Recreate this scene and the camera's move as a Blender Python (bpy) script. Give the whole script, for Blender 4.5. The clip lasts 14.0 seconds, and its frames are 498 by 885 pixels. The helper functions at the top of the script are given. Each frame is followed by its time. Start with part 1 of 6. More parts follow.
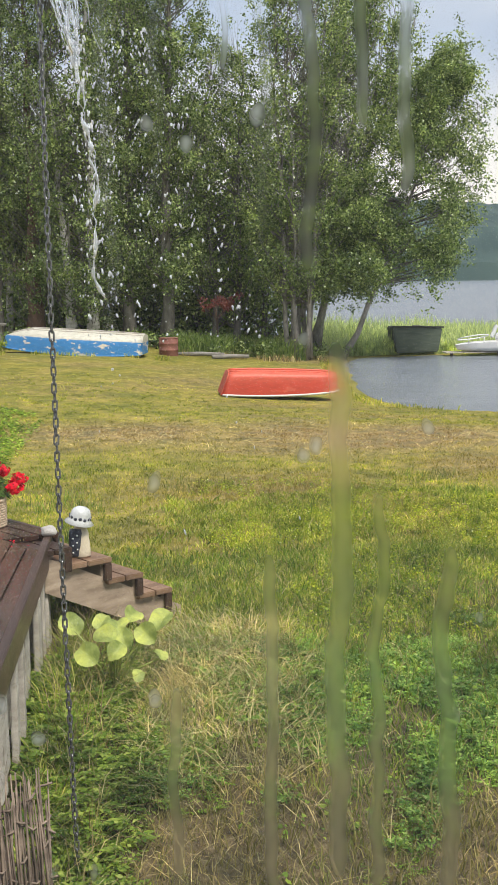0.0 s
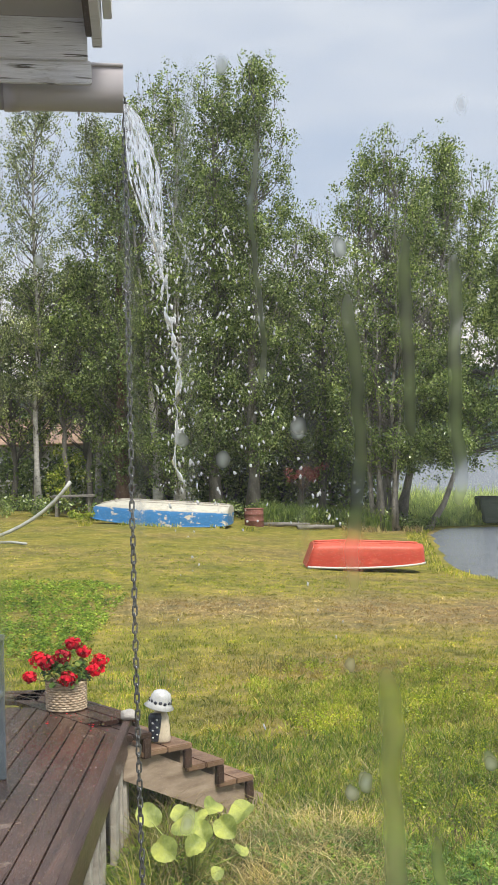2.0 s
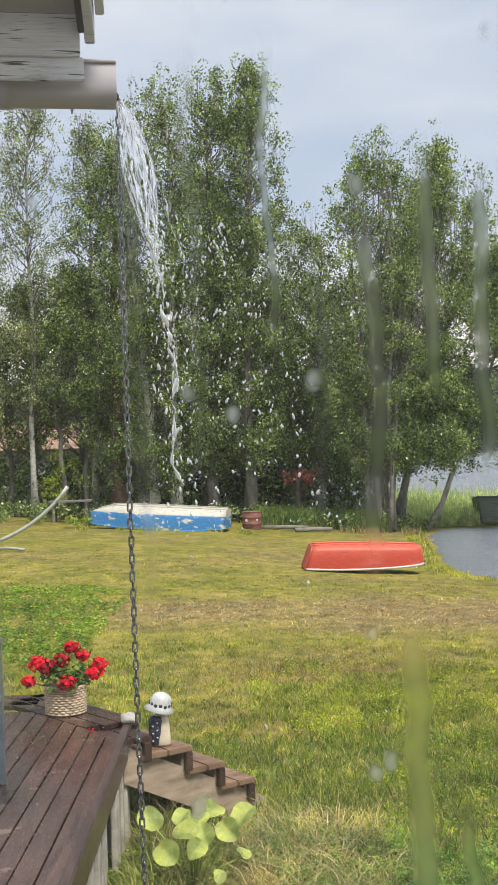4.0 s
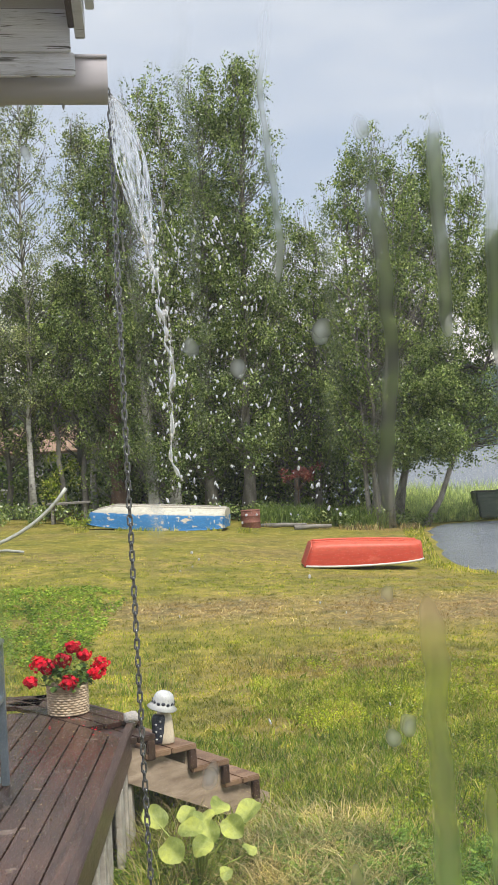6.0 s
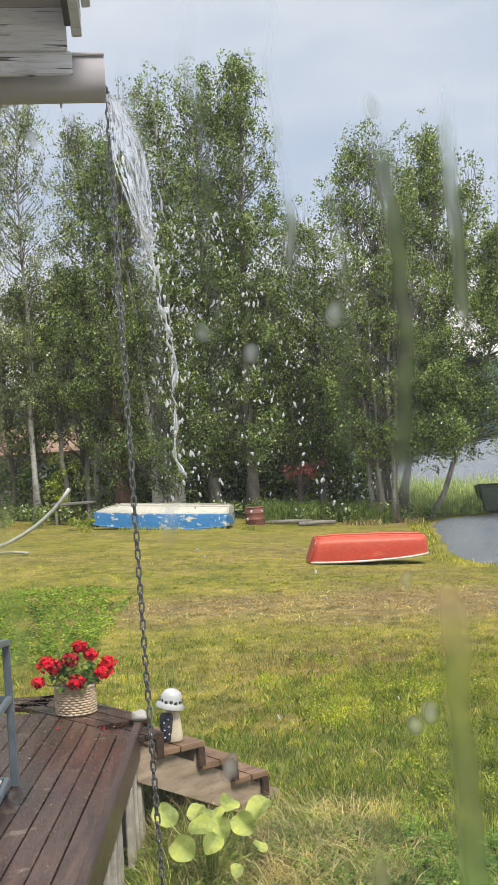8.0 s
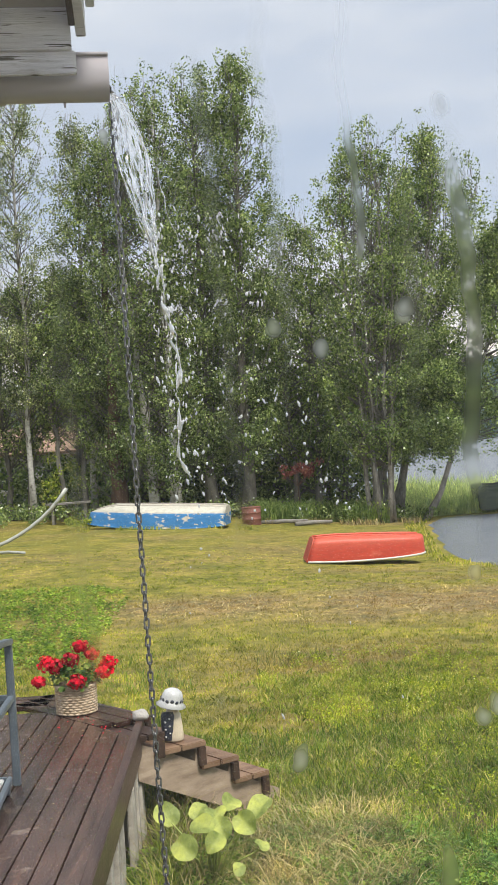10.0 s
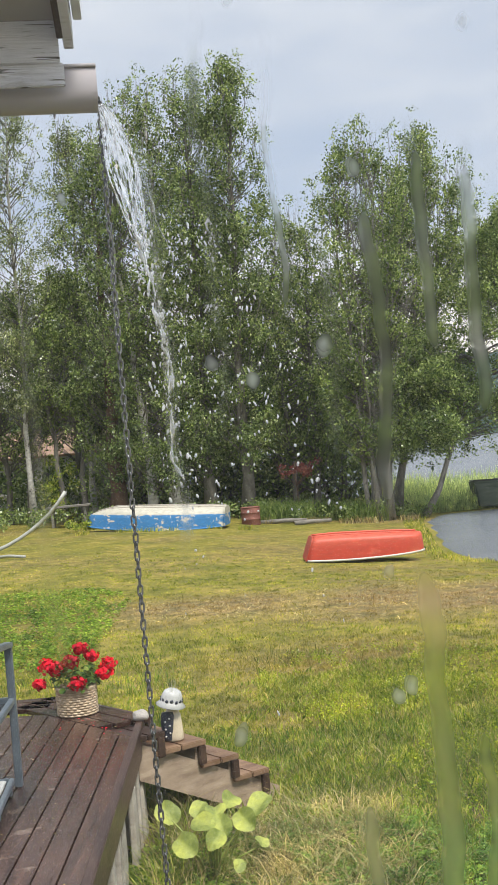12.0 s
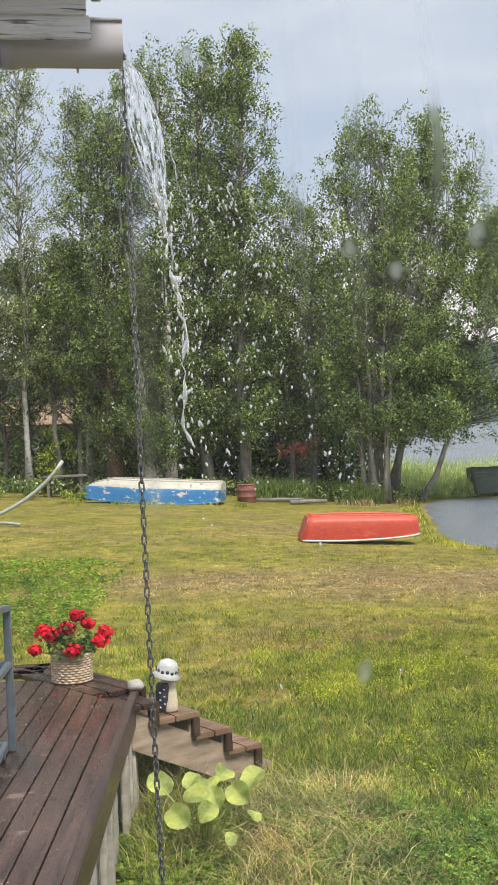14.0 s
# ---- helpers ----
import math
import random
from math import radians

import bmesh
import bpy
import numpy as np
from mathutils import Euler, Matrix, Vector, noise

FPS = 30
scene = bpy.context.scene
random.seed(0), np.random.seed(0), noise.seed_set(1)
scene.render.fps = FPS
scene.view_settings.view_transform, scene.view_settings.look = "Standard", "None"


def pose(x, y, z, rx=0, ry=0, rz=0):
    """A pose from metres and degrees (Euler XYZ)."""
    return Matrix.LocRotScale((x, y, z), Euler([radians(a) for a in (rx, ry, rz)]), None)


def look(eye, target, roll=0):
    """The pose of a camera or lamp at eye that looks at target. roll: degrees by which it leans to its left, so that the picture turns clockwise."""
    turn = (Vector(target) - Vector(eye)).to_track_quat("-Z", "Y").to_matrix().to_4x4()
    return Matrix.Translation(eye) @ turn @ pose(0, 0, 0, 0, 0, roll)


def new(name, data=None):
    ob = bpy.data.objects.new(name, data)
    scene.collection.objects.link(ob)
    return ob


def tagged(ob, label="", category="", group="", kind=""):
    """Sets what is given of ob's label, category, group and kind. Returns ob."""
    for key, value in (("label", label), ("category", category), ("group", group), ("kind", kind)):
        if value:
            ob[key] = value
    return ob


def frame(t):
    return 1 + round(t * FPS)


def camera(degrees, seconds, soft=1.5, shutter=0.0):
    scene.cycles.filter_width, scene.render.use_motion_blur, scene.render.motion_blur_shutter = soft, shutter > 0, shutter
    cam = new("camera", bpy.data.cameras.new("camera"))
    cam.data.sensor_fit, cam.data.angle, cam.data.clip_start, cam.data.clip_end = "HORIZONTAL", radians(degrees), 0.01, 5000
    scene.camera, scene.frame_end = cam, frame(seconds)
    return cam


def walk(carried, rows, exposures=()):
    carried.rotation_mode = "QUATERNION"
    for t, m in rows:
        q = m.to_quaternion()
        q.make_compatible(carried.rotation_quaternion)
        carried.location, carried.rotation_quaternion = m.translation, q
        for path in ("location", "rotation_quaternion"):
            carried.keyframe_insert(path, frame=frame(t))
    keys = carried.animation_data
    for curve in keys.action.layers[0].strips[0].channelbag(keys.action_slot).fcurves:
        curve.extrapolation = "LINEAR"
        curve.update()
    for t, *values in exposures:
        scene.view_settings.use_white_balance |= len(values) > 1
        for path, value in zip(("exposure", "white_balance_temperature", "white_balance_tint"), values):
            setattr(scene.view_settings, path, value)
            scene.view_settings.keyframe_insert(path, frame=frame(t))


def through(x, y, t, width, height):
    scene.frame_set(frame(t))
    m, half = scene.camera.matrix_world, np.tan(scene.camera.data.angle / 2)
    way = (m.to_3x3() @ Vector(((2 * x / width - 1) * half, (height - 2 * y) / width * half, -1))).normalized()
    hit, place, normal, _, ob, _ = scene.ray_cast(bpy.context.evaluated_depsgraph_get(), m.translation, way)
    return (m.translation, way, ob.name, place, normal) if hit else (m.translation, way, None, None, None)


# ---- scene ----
cam = camera(24.0, 14.0, soft=1.25)
PATH = [
    (0, pose(-0.0000, 0.0000, 2.1000, 82.070, 0.900, -4.300)),
    (0.5, pose(-0.0013, 0.0003, 2.1202, 84.259, 0.110, -1.110)),
    (1, pose(0.0040, -0.0059, 2.1577, 87.195, -0.004, -0.334)),
    (1.5, pose(0.0254, 0.0299, 2.1661, 89.515, 0.907, -0.216)),
    (2, pose(0.0239, 0.0426, 2.1663, 90.357, 1.233, -0.115)),
    (2.5, pose(0.0186, 0.0524, 2.1571, 90.521, 1.242, -0.125)),
    (3, pose(0.0200, 0.0611, 2.1527, 90.563, 1.430, -0.165)),
    (5.5, pose(0.0122, 0.0976, 2.1326, 90.484, 2.652, -0.402)),
    (6, pose(0.0130, 0.0977, 2.1295, 90.483, 2.951, -0.392)),
    (6.5, pose(0.0137, 0.0977, 2.1308, 90.452, 3.180, -0.352)),
    (7, pose(0.0155, 0.1036, 2.1249, 90.435, 3.490, -0.328)),
    (7.5, pose(0.0151, 0.1039, 2.1250, 90.396, 3.725, -0.291)),
    (8, pose(0.0082, 0.1047, 2.1253, 90.368, 3.931, -0.259)),
    (10.5, pose(-0.0230, 0.0959, 2.1252, 90.329, 4.035, -0.577)),
    (11, pose(-0.0234, 0.0508, 2.1243, 90.269, 4.621, -0.567)),
    (11.5, pose(-0.0254, 0.0513, 2.1270, 90.247, 4.730, -0.563)),
    (12, pose(0.0043, 0.0291, 2.1317, 90.334, 4.912, -0.522)),
    (12.5, pose(-0.0076, 0.0258, 2.1334, 90.355, 4.981, -0.647)),
    (13, pose(-0.0232, 0.0375, 2.1213, 90.273, 3.899, -0.700)),
    (13.5, pose(-0.0345, 0.0688, 2.1089, 90.094, 3.233, -0.744)),
    (14, pose(-0.0524, 0.0921, 2.1029, 89.278, 2.471, -0.677)),
]
walk(cam, PATH)

# ---- world and sun ----
scene.view_settings.exposure = 0.0
world = bpy.data.worlds.new("sky")
scene.world = world
world.use_nodes = True
wn, wl = world.node_tree.nodes, world.node_tree.links
wn.clear()
SUN_ELEV, SUN_AZ = 60.0, 150.0      # azimuth clockwise from +y
w_out = wn.new("ShaderNodeOutputWorld")
w_bg = wn.new("ShaderNodeBackground")
w_sky = wn.new("ShaderNodeTexSky")
w_sky.sky_type, w_sky.sun_disc = "NISHITA", False
w_sky.sun_elevation, w_sky.sun_rotation = radians(SUN_ELEV), radians(SUN_AZ)
w_co = wn.new("ShaderNodeTexCoord")
w_map = wn.new("ShaderNodeMapping")
w_map.inputs["Scale"].default_value = (1.0, 1.0, 3.2)
w_map.inputs["Location"].default_value = (0.35, 0.1, 0.22)
w_noise = wn.new("ShaderNodeTexNoise")
w_noise.inputs["Scale"].default_value = 3.2
w_noise.inputs["Detail"].default_value = 7
w_noise.inputs["Roughness"].default_value = 0.52
w_ramp = wn.new("ShaderNodeValToRGB")
w_ramp.color_ramp.elements[0].position, w_ramp.color_ramp.elements[0].color = 0.30, (0.47, 0.55, 0.68, 1)
w_ramp.color_ramp.elements[1].position, w_ramp.color_ramp.elements[1].color = 0.66, (0.95, 0.95, 0.95, 1)
e = w_ramp.color_ramp.elements.new(0.47)
e.color = (0.585, 0.64, 0.73, 1)
e = w_ramp.color_ramp.elements.new(0.58)
e.color = (0.69, 0.73, 0.79, 1)
w_gain = wn.new("ShaderNodeMix")
w_gain.data_type = "RGBA"
w_gain.inputs["Factor"].default_value = 0.88
w_skyscale = wn.new("ShaderNodeMix")
w_skyscale.data_type, w_skyscale.blend_type = "RGBA", "MULTIPLY"
w_skyscale.inputs["Factor"].default_value = 1.0
w_skyscale.inputs[7].default_value = (0.11, 0.11, 0.11, 1)
wl.new(w_co.outputs["Generated"], w_map.inputs["Vector"])
wl.new(w_map.outputs["Vector"], w_noise.inputs["Vector"])
wl.new(w_noise.outputs["Fac"], w_ramp.inputs["Fac"])
wl.new(w_sky.outputs["Color"], w_skyscale.inputs[6])
wl.new(w_skyscale.outputs[2], w_gain.inputs[6])
wl.new(w_ramp.outputs["Color"], w_gain.inputs[7])
w_sep = wn.new("ShaderNodeSeparateXYZ")
wl.new(w_co.outputs["Generated"], w_sep.inputs[0])
w_low = wn.new("ShaderNodeMapRange")
w_low.inputs["From Min"].default_value, w_low.inputs["From Max"].default_value, w_low.inputs["To Max"].default_value = 0.20, 0.05, 0.8
w_low.interpolation_type = "SMOOTHSTEP"
wl.new(w_sep.outputs["Z"], w_low.inputs["Value"])
w_haze = wn.new("ShaderNodeMix")
w_haze.data_type = "RGBA"
w_haze.inputs[7].default_value = (0.98, 0.92, 0.83, 1)
wl.new(w_low.outputs["Result"], w_haze.inputs["Factor"])
wl.new(w_gain.outputs[2], w_haze.inputs[6])
wl.new(w_haze.outputs[2], w_bg.inputs["Color"])
w_bg.inputs["Strength"].default_value = 1.15
wl.new(w_bg.outputs["Background"], w_out.inputs["Surface"])

sun = new("sun", bpy.data.lights.new("sun", "SUN"))
sun.data.energy, sun.data.angle, sun.data.color = 4.8, radians(18), (1.0, 0.95, 0.86)
a, b = radians(SUN_AZ), radians(SUN_ELEV)
sun.matrix_world = look(Vector((math.sin(a) * math.cos(b), math.cos(a) * math.cos(b), math.sin(b))) * 50, (0, 0, 0))


# ---- materials ----
def nodes_of(name):
    m = bpy.data.materials.new(name)
    m.use_nodes = True
    n, l = m.node_tree.nodes, m.node_tree.links
    return m, n, l, n["Principled BSDF"]


def ramp(n, l, source, stops):
    r = n.new("ShaderNodeValToRGB")
    els = r.color_ramp.elements
    els[0].position, els[0].color = stops[0][0], (*stops[0][1], 1)
    els[1].position, els[1].color = stops[-1][0], (*stops[-1][1], 1)
    for p, c in stops[1:-1]:
        els.new(p).color = (*c, 1)
    l.new(source, r.inputs["Fac"])
    return r.outputs["Color"]


def coords(n, l, scale=(1, 1, 1), kind="Object"):
    c, m = n.new("ShaderNodeTexCoord"), n.new("ShaderNodeMapping")
    m.inputs["Scale"].default_value = scale
    l.new(c.outputs[kind], m.inputs["Vector"])
    return m.outputs["Vector"]


def noise_of(n, l, vec, scale, detail=4, rough=0.55):
    t = n.new("ShaderNodeTexNoise")
    t.inputs["Scale"].default_value, t.inputs["Detail"].default_value, t.inputs["Roughness"].default_value = scale, detail, rough
    l.new(vec, t.inputs["Vector"])
    return t.outputs["Fac"]


def mix_of(n, l, fac, c1, c2, blend="MIX"):
    x = n.new("ShaderNodeMix")
    x.data_type, x.blend_type = "RGBA", blend
    for socket, v in ((x.inputs["Factor"], fac), (x.inputs[6], c1), (x.inputs[7], c2)):
        if isinstance(v, (int, float)):
            socket.default_value = v
        elif isinstance(v, tuple):
            socket.default_value = (*v, 1)
        else:
            l.new(v, socket)
    return x.outputs[2]


def bump_of(n, l, p, height, strength, dist):
    bp = n.new("ShaderNodeBump")
    bp.inputs["Strength"].default_value, bp.inputs["Distance"].default_value = strength, dist
    l.new(height, bp.inputs["Height"])
    l.new(bp.outputs["Normal"], p.inputs["Normal"])


def mat_simple(name, c1, c2, scale=8.0, stretch=(1, 1, 1), rough=0.6, metal=0.0, bump=0.3, dist=0.003, vary=0.15, stain=None):
    """Two-scale mottled surface: coarse colour drift, fine grain, relief."""
    m, n, l, p = nodes_of(name)
    v = coords(n, l, stretch)
    coarse, fine = noise_of(n, l, v, scale, 5), noise_of(n, l, v, scale * 7, 3)
    col = ramp(n, l, coarse, ((0.32, c1), (0.68, c2)))
    if stain:
        big = noise_of(n, l, coords(n, l), stain[0], 6, 0.62)
        mask = ramp(n, l, big, ((stain[1], (0, 0, 0)), (stain[1] + 0.06, (1, 1, 1))))
        col = mix_of(n, l, mask, col, stain[2])
    info = n.new("ShaderNodeObjectInfo")
    rnd = ramp(n, l, info.outputs["Random"], ((0.0, (1 - vary,) * 3), (1.0, (1 + vary * 0.5,) * 3)))
    col = mix_of(n, l, 1.0, col, rnd, "MULTIPLY")
    l.new(col, p.inputs["Base Color"])
    rr = n.new("ShaderNodeMapRange")
    rr.inputs["To Min"].default_value, rr.inputs["To Max"].default_value = max(0.03, rough - 0.12), min(1, rough + 0.12)
    l.new(fine, rr.inputs["Value"])
    l.new(rr.outputs["Result"], p.inputs["Roughness"])
    p.inputs["Metallic"].default_value = metal
    if bump:
        bump_of(n, l, p, fine, bump, dist)
    return m


# worn, dry stretches of the lawn: place, half sizes, strength
WORN = ((2.8, 15.2, 4.4, 2.4, 0.95), (-0.5, 15.6, 2.6, 1.8, 0.9), (3.7, 12.6, 1.5, 1.5, 0.7), (1.0, 26.0, 1.9, 1.8, 0.6), (2.4, 21.2, 2.2, 0.9, 0.5), (0.8, 11.2, 1.7, 1.4, 0.65), (0.3, 9.2, 0.9, 0.8, 0.45), (0.35, 5.9, 0.45, 0.5, 0.8), (0.15, 4.3, 0.65, 0.8, 0.85), (1.2, 3.8, 1.3, 0.6, 0.85), (3.6, 19.0, 2.2, 0.9, 0.5), (1.9, 9.2, 0.7, 0.6, 0.4))


def worn_mask(n, l, mask, wobble):
    for px, py, hx, hy, amount in WORN:
        place = n.new("ShaderNodeTexCoord")
        away = n.new("ShaderNodeVectorMath")
        away.operation = "SUBTRACT"
        away.inputs[1].default_value = (px, py, 0)
        l.new(place.outputs["Object"], away.inputs[0])
        scaled = n.new("ShaderNodeVectorMath")
        scaled.operation = "MULTIPLY"
        scaled.inputs[1].default_value = (1 / hx, 1 / hy, 0)
        l.new(away.outputs["Vector"], scaled.inputs[0])
        far = n.new("ShaderNodeVectorMath")
        far.operation = "LENGTH"
        l.new(scaled.outputs["Vector"], far.inputs[0])
        edge = n.new("ShaderNodeMath")
        edge.operation, edge.inputs[1].default_value = "MULTIPLY_ADD", 1.5
        l.new(wobble, edge.inputs[0]), l.new(far.outputs["Value"], edge.inputs[2])
        fade = n.new("ShaderNodeMapRange")
        fade.inputs["From Min"].default_value, fade.inputs["From Max"].default_value, fade.inputs["To Max"].default_value = 1.9, 1.05, amount
        l.new(edge.outputs[0], fade.inputs["Value"])
        top = n.new("ShaderNodeMath")
        top.operation = "MAXIMUM"
        l.new(mask, top.inputs[0]) if not isinstance(mask, (int, float)) else None
        if isinstance(mask, (int, float)):
            top.inputs[0].default_value = mask
        l.new(fade.outputs["Result"], top.inputs[1])
        mask = top.outputs[0]
    return mask


def mat_leaf(name, stops, through=0.40, gloss=0.30, worn=None):
    """Leaves: hue by island, light coming through from behind."""
    m, n, l, p = nodes_of(name)
    g = n.new("ShaderNodeNewGeometry")
    col = ramp(n, l, g.outputs["Random Per Island"], stops)
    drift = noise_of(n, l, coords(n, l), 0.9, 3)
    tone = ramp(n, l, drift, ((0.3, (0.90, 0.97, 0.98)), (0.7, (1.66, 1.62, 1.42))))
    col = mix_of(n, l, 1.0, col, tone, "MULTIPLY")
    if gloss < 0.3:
        # lit leaf clumps and dark gaps between them, painted into the colour by noise
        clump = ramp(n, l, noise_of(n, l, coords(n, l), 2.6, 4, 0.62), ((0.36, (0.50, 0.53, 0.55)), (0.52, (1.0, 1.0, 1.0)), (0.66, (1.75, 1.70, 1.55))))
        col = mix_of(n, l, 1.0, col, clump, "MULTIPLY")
    if gloss >= 0.5:
        # uneven grass tone by noise, also standing in for shadows between tufts
        tuft = ramp(n, l, noise_of(n, l, coords(n, l), 4.2, 5, 0.7), ((0.36, (0.45, 0.56, 0.52)), (0.51, (1.05, 1.10, 1.06)), (0.66, (1.72, 1.70, 1.42))))
        col = mix_of(n, l, 1.0, col, tuft, "MULTIPLY")
    if worn:
        straw = ramp(n, l, g.outputs["Random Per Island"], ((0.0, worn[0]), (1.0, worn[1])))
        col = mix_of(n, l, worn_mask(n, l, 0.0, noise_of(n, l, coords(n, l), 0.9, 6, 0.6)), col, straw)
    l.new(col, p.inputs["Base Color"])
    p.inputs["Roughness"].default_value = gloss
    p.inputs["Specular IOR Level"].default_value = 0.5 if gloss < 0.45 else 0.22
    tr = n.new("ShaderNodeBsdfTranslucent")
    l.new(mix_of(n, l, 1.0, col, (1.2, 1.25, 0.7), "MULTIPLY"), tr.inputs["Color"])
    mx = n.new("ShaderNodeMixShader")
    mx.inputs["Fac"].default_value = through
    l.new(p.outputs["BSDF"], mx.inputs[1])
    l.new(tr.outputs["BSDF"], mx.inputs[2])
    l.new(mx.outputs["Shader"], n["Material Output"].inputs["Surface"])
    return m


def mat_ground():
    m, n, l, p = nodes_of("lawn_soil")
    v = coords(n, l)
    big = noise_of(n, l, v, 0.16, 5, 0.6)
    mid = noise_of(n, l, v, 0.9, 6, 0.6)
    fine = noise_of(n, l, v, 26, 4, 0.7)
    green = ramp(n, l, mid, ((0.30, (0.145, 0.148, 0.032)), (0.5, (0.245, 0.215, 0.046)), (0.72, (0.355, 0.27, 0.088))))
    dry = ramp(n, l, fine, ((0.3, (0.14, 0.094, 0.048)), (0.7, (0.37, 0.262, 0.138))))
    mask = ramp(n, l, big, ((0.50, (0, 0, 0)), (0.66, (0.75, 0.75, 0.75))))
    mask = worn_mask(n, l, mask, mid)
    col = mix_of(n, l, mask, green, dry)
    grain = ramp(n, l, fine, ((0.25, (0.55, 0.57, 0.53)), (0.75, (1.32, 1.30, 1.2))))
    col = mix_of(n, l, 1.0, col, grain, "MULTIPLY")
    rough = n.new("ShaderNodeSeparateXYZ")
    l.new(v, rough.inputs[0])
    strip = n.new("ShaderNodeMath")
    strip.operation, strip.inputs[1].default_value = "MULTIPLY_ADD", -3.0
    l.new(mid, strip.inputs[0]), l.new(rough.outputs["Y"], strip.inputs[2])
    unmown = n.new("ShaderNodeMapRange")
    unmown.inputs["From Min"].default_value, unmown.inputs["From Max"].default_value, unmown.inputs["To Max"].default_value = 7.6, 5.0, 0.9
    l.new(strip.outputs[0], unmown.inputs["Value"])
    begins = n.new("ShaderNodeMapRange")
    begins.inputs["From Min"].default_value, begins.inputs["From Max"].default_value = 0.6, 2.4
    l.new(rough.outputs["Y"], begins.inputs["Value"])
    both = n.new("ShaderNodeMath")
    both.operation = "MULTIPLY"
    l.new(unmown.outputs["Result"], both.inputs[0]), l.new(begins.outputs["Result"], both.inputs[1])
    col = mix_of(n, l, both.outputs[0], col, ramp(n, l, fine, ((0.3, (0.045, 0.036, 0.024)), (0.7, (0.15, 0.115, 0.072)))))
    clump = ramp(n, l, noise_of(n, l, v, 4.2, 5, 0.7), ((0.34, (0.52, 0.60, 0.54)), (0.68, (1.32, 1.29, 1.18))))
    col = mix_of(n, l, 1.0, col, clump, "MULTIPLY")
    l.new(col, p.inputs["Base Color"])
    p.inputs["Roughness"].default_value = 0.9
    p.inputs["Specular IOR Level"].default_value = 0.2
    bump_of(n, l, p, fine, 0.7, 0.03)
    return m


def mat_water():
    m, n, l, p = nodes_of("lake_water")
    v = coords(n, l, (1.0, 2.6, 1))
    w1, w2 = noise_of(n, l, v, 1.1, 5, 0.6), noise_of(n, l, v, 7, 3)
    l.new(ramp(n, l, w1, ((0.3, (0.115, 0.13, 0.15)), (0.7, (0.19, 0.21, 0.235)))), p.inputs["Base Color"])
    p.inputs["Roughness"].default_value = 0.24
    p.inputs["IOR"].default_value = 1.33
    add = n.new("ShaderNodeMath")
    add.operation = "ADD"
    l.new(w1, add.inputs[0]), l.new(w2, add.inputs[1])
    bump_of(n, l, p, add.outputs[0], 0.9, 0.05)
    return m


def mat_clear(name, rough, white, ior=1.33):
    """Falling water: clear, with plain white mixed in for froth and refracted sky."""
    m, n, l, p = nodes_of(name)
    p.inputs["Base Color"].default_value = (0.97, 0.98, 1, 1)
    p.inputs["Transmission Weight"].default_value = 1.0
    p.inputs["IOR"].default_value = ior
    p.inputs["Roughness"].default_value = rough
    d = n.new("ShaderNodeBsdfTranslucent")
    d.inputs["Color"].default_value = (0.92, 0.94, 0.96, 1)
    d2 = n.new("ShaderNodeBsdfDiffuse")
    d2.inputs["Color"].default_value = (0.9, 0.92, 0.94, 1)
    mx, mx2 = n.new("ShaderNodeMixShader"), n.new("ShaderNodeMixShader")
    mx2.inputs["Fac"].default_value = 0.5
    l.new(d.outputs["BSDF"], mx2.inputs[1]), l.new(d2.outputs["BSDF"], mx2.inputs[2])
    mx.inputs["Fac"].default_value = white
    l.new(p.outputs["BSDF"], mx.inputs[1]), l.new(mx2.outputs["Shader"], mx.inputs[2])
    l.new(mx.outputs["Shader"], n["Material Output"].inputs["Surface"])
    return m


def mat_hull(name, low, high, split, soft, chip):
    """Two paints along the hull's height with flakes of the old paint showing."""
    m, n, l, p = nodes_of(name)
    c = n.new("ShaderNodeTexCoord")
    sx = n.new("ShaderNodeSeparateXYZ")
    l.new(c.outputs["Object"], sx.inputs[0])
    wob = noise_of(n, l, c.outputs["Object"], 1.6, 4)
    s = n.new("ShaderNodeMath")
    s.operation, s.inputs[1].default_value = "MULTIPLY_ADD", 0.06
    l.new(wob, s.inputs[0]), l.new(sx.outputs["Z"], s.inputs[2])
    two = ramp(n, l, s.outputs[0], ((split, low), (split + soft, high)))
    v = coords(n, l, (1, 1, 2.6))
    flake = noise_of(n, l, v, 3.4, 7, 0.6)
    mask = ramp(n, l, flake, ((0.585, (0, 0, 0)), (0.61, (1, 1, 1))))
    col = mix_of(n, l, mask, two, chip)
    grime = ramp(n, l, noise_of(n, l, v, 9, 4), ((0.3, (0.78, 0.78, 0.76)), (0.7, (1.06, 1.06, 1.06))))
    l.new(mix_of(n, l, 1.0, col, grime, "MULTIPLY"), p.inputs["Base Color"])
    p.inputs["Roughness"].default_value = 0.52
    bump_of(n, l, p, flake, 0.3, 0.004)
    return m


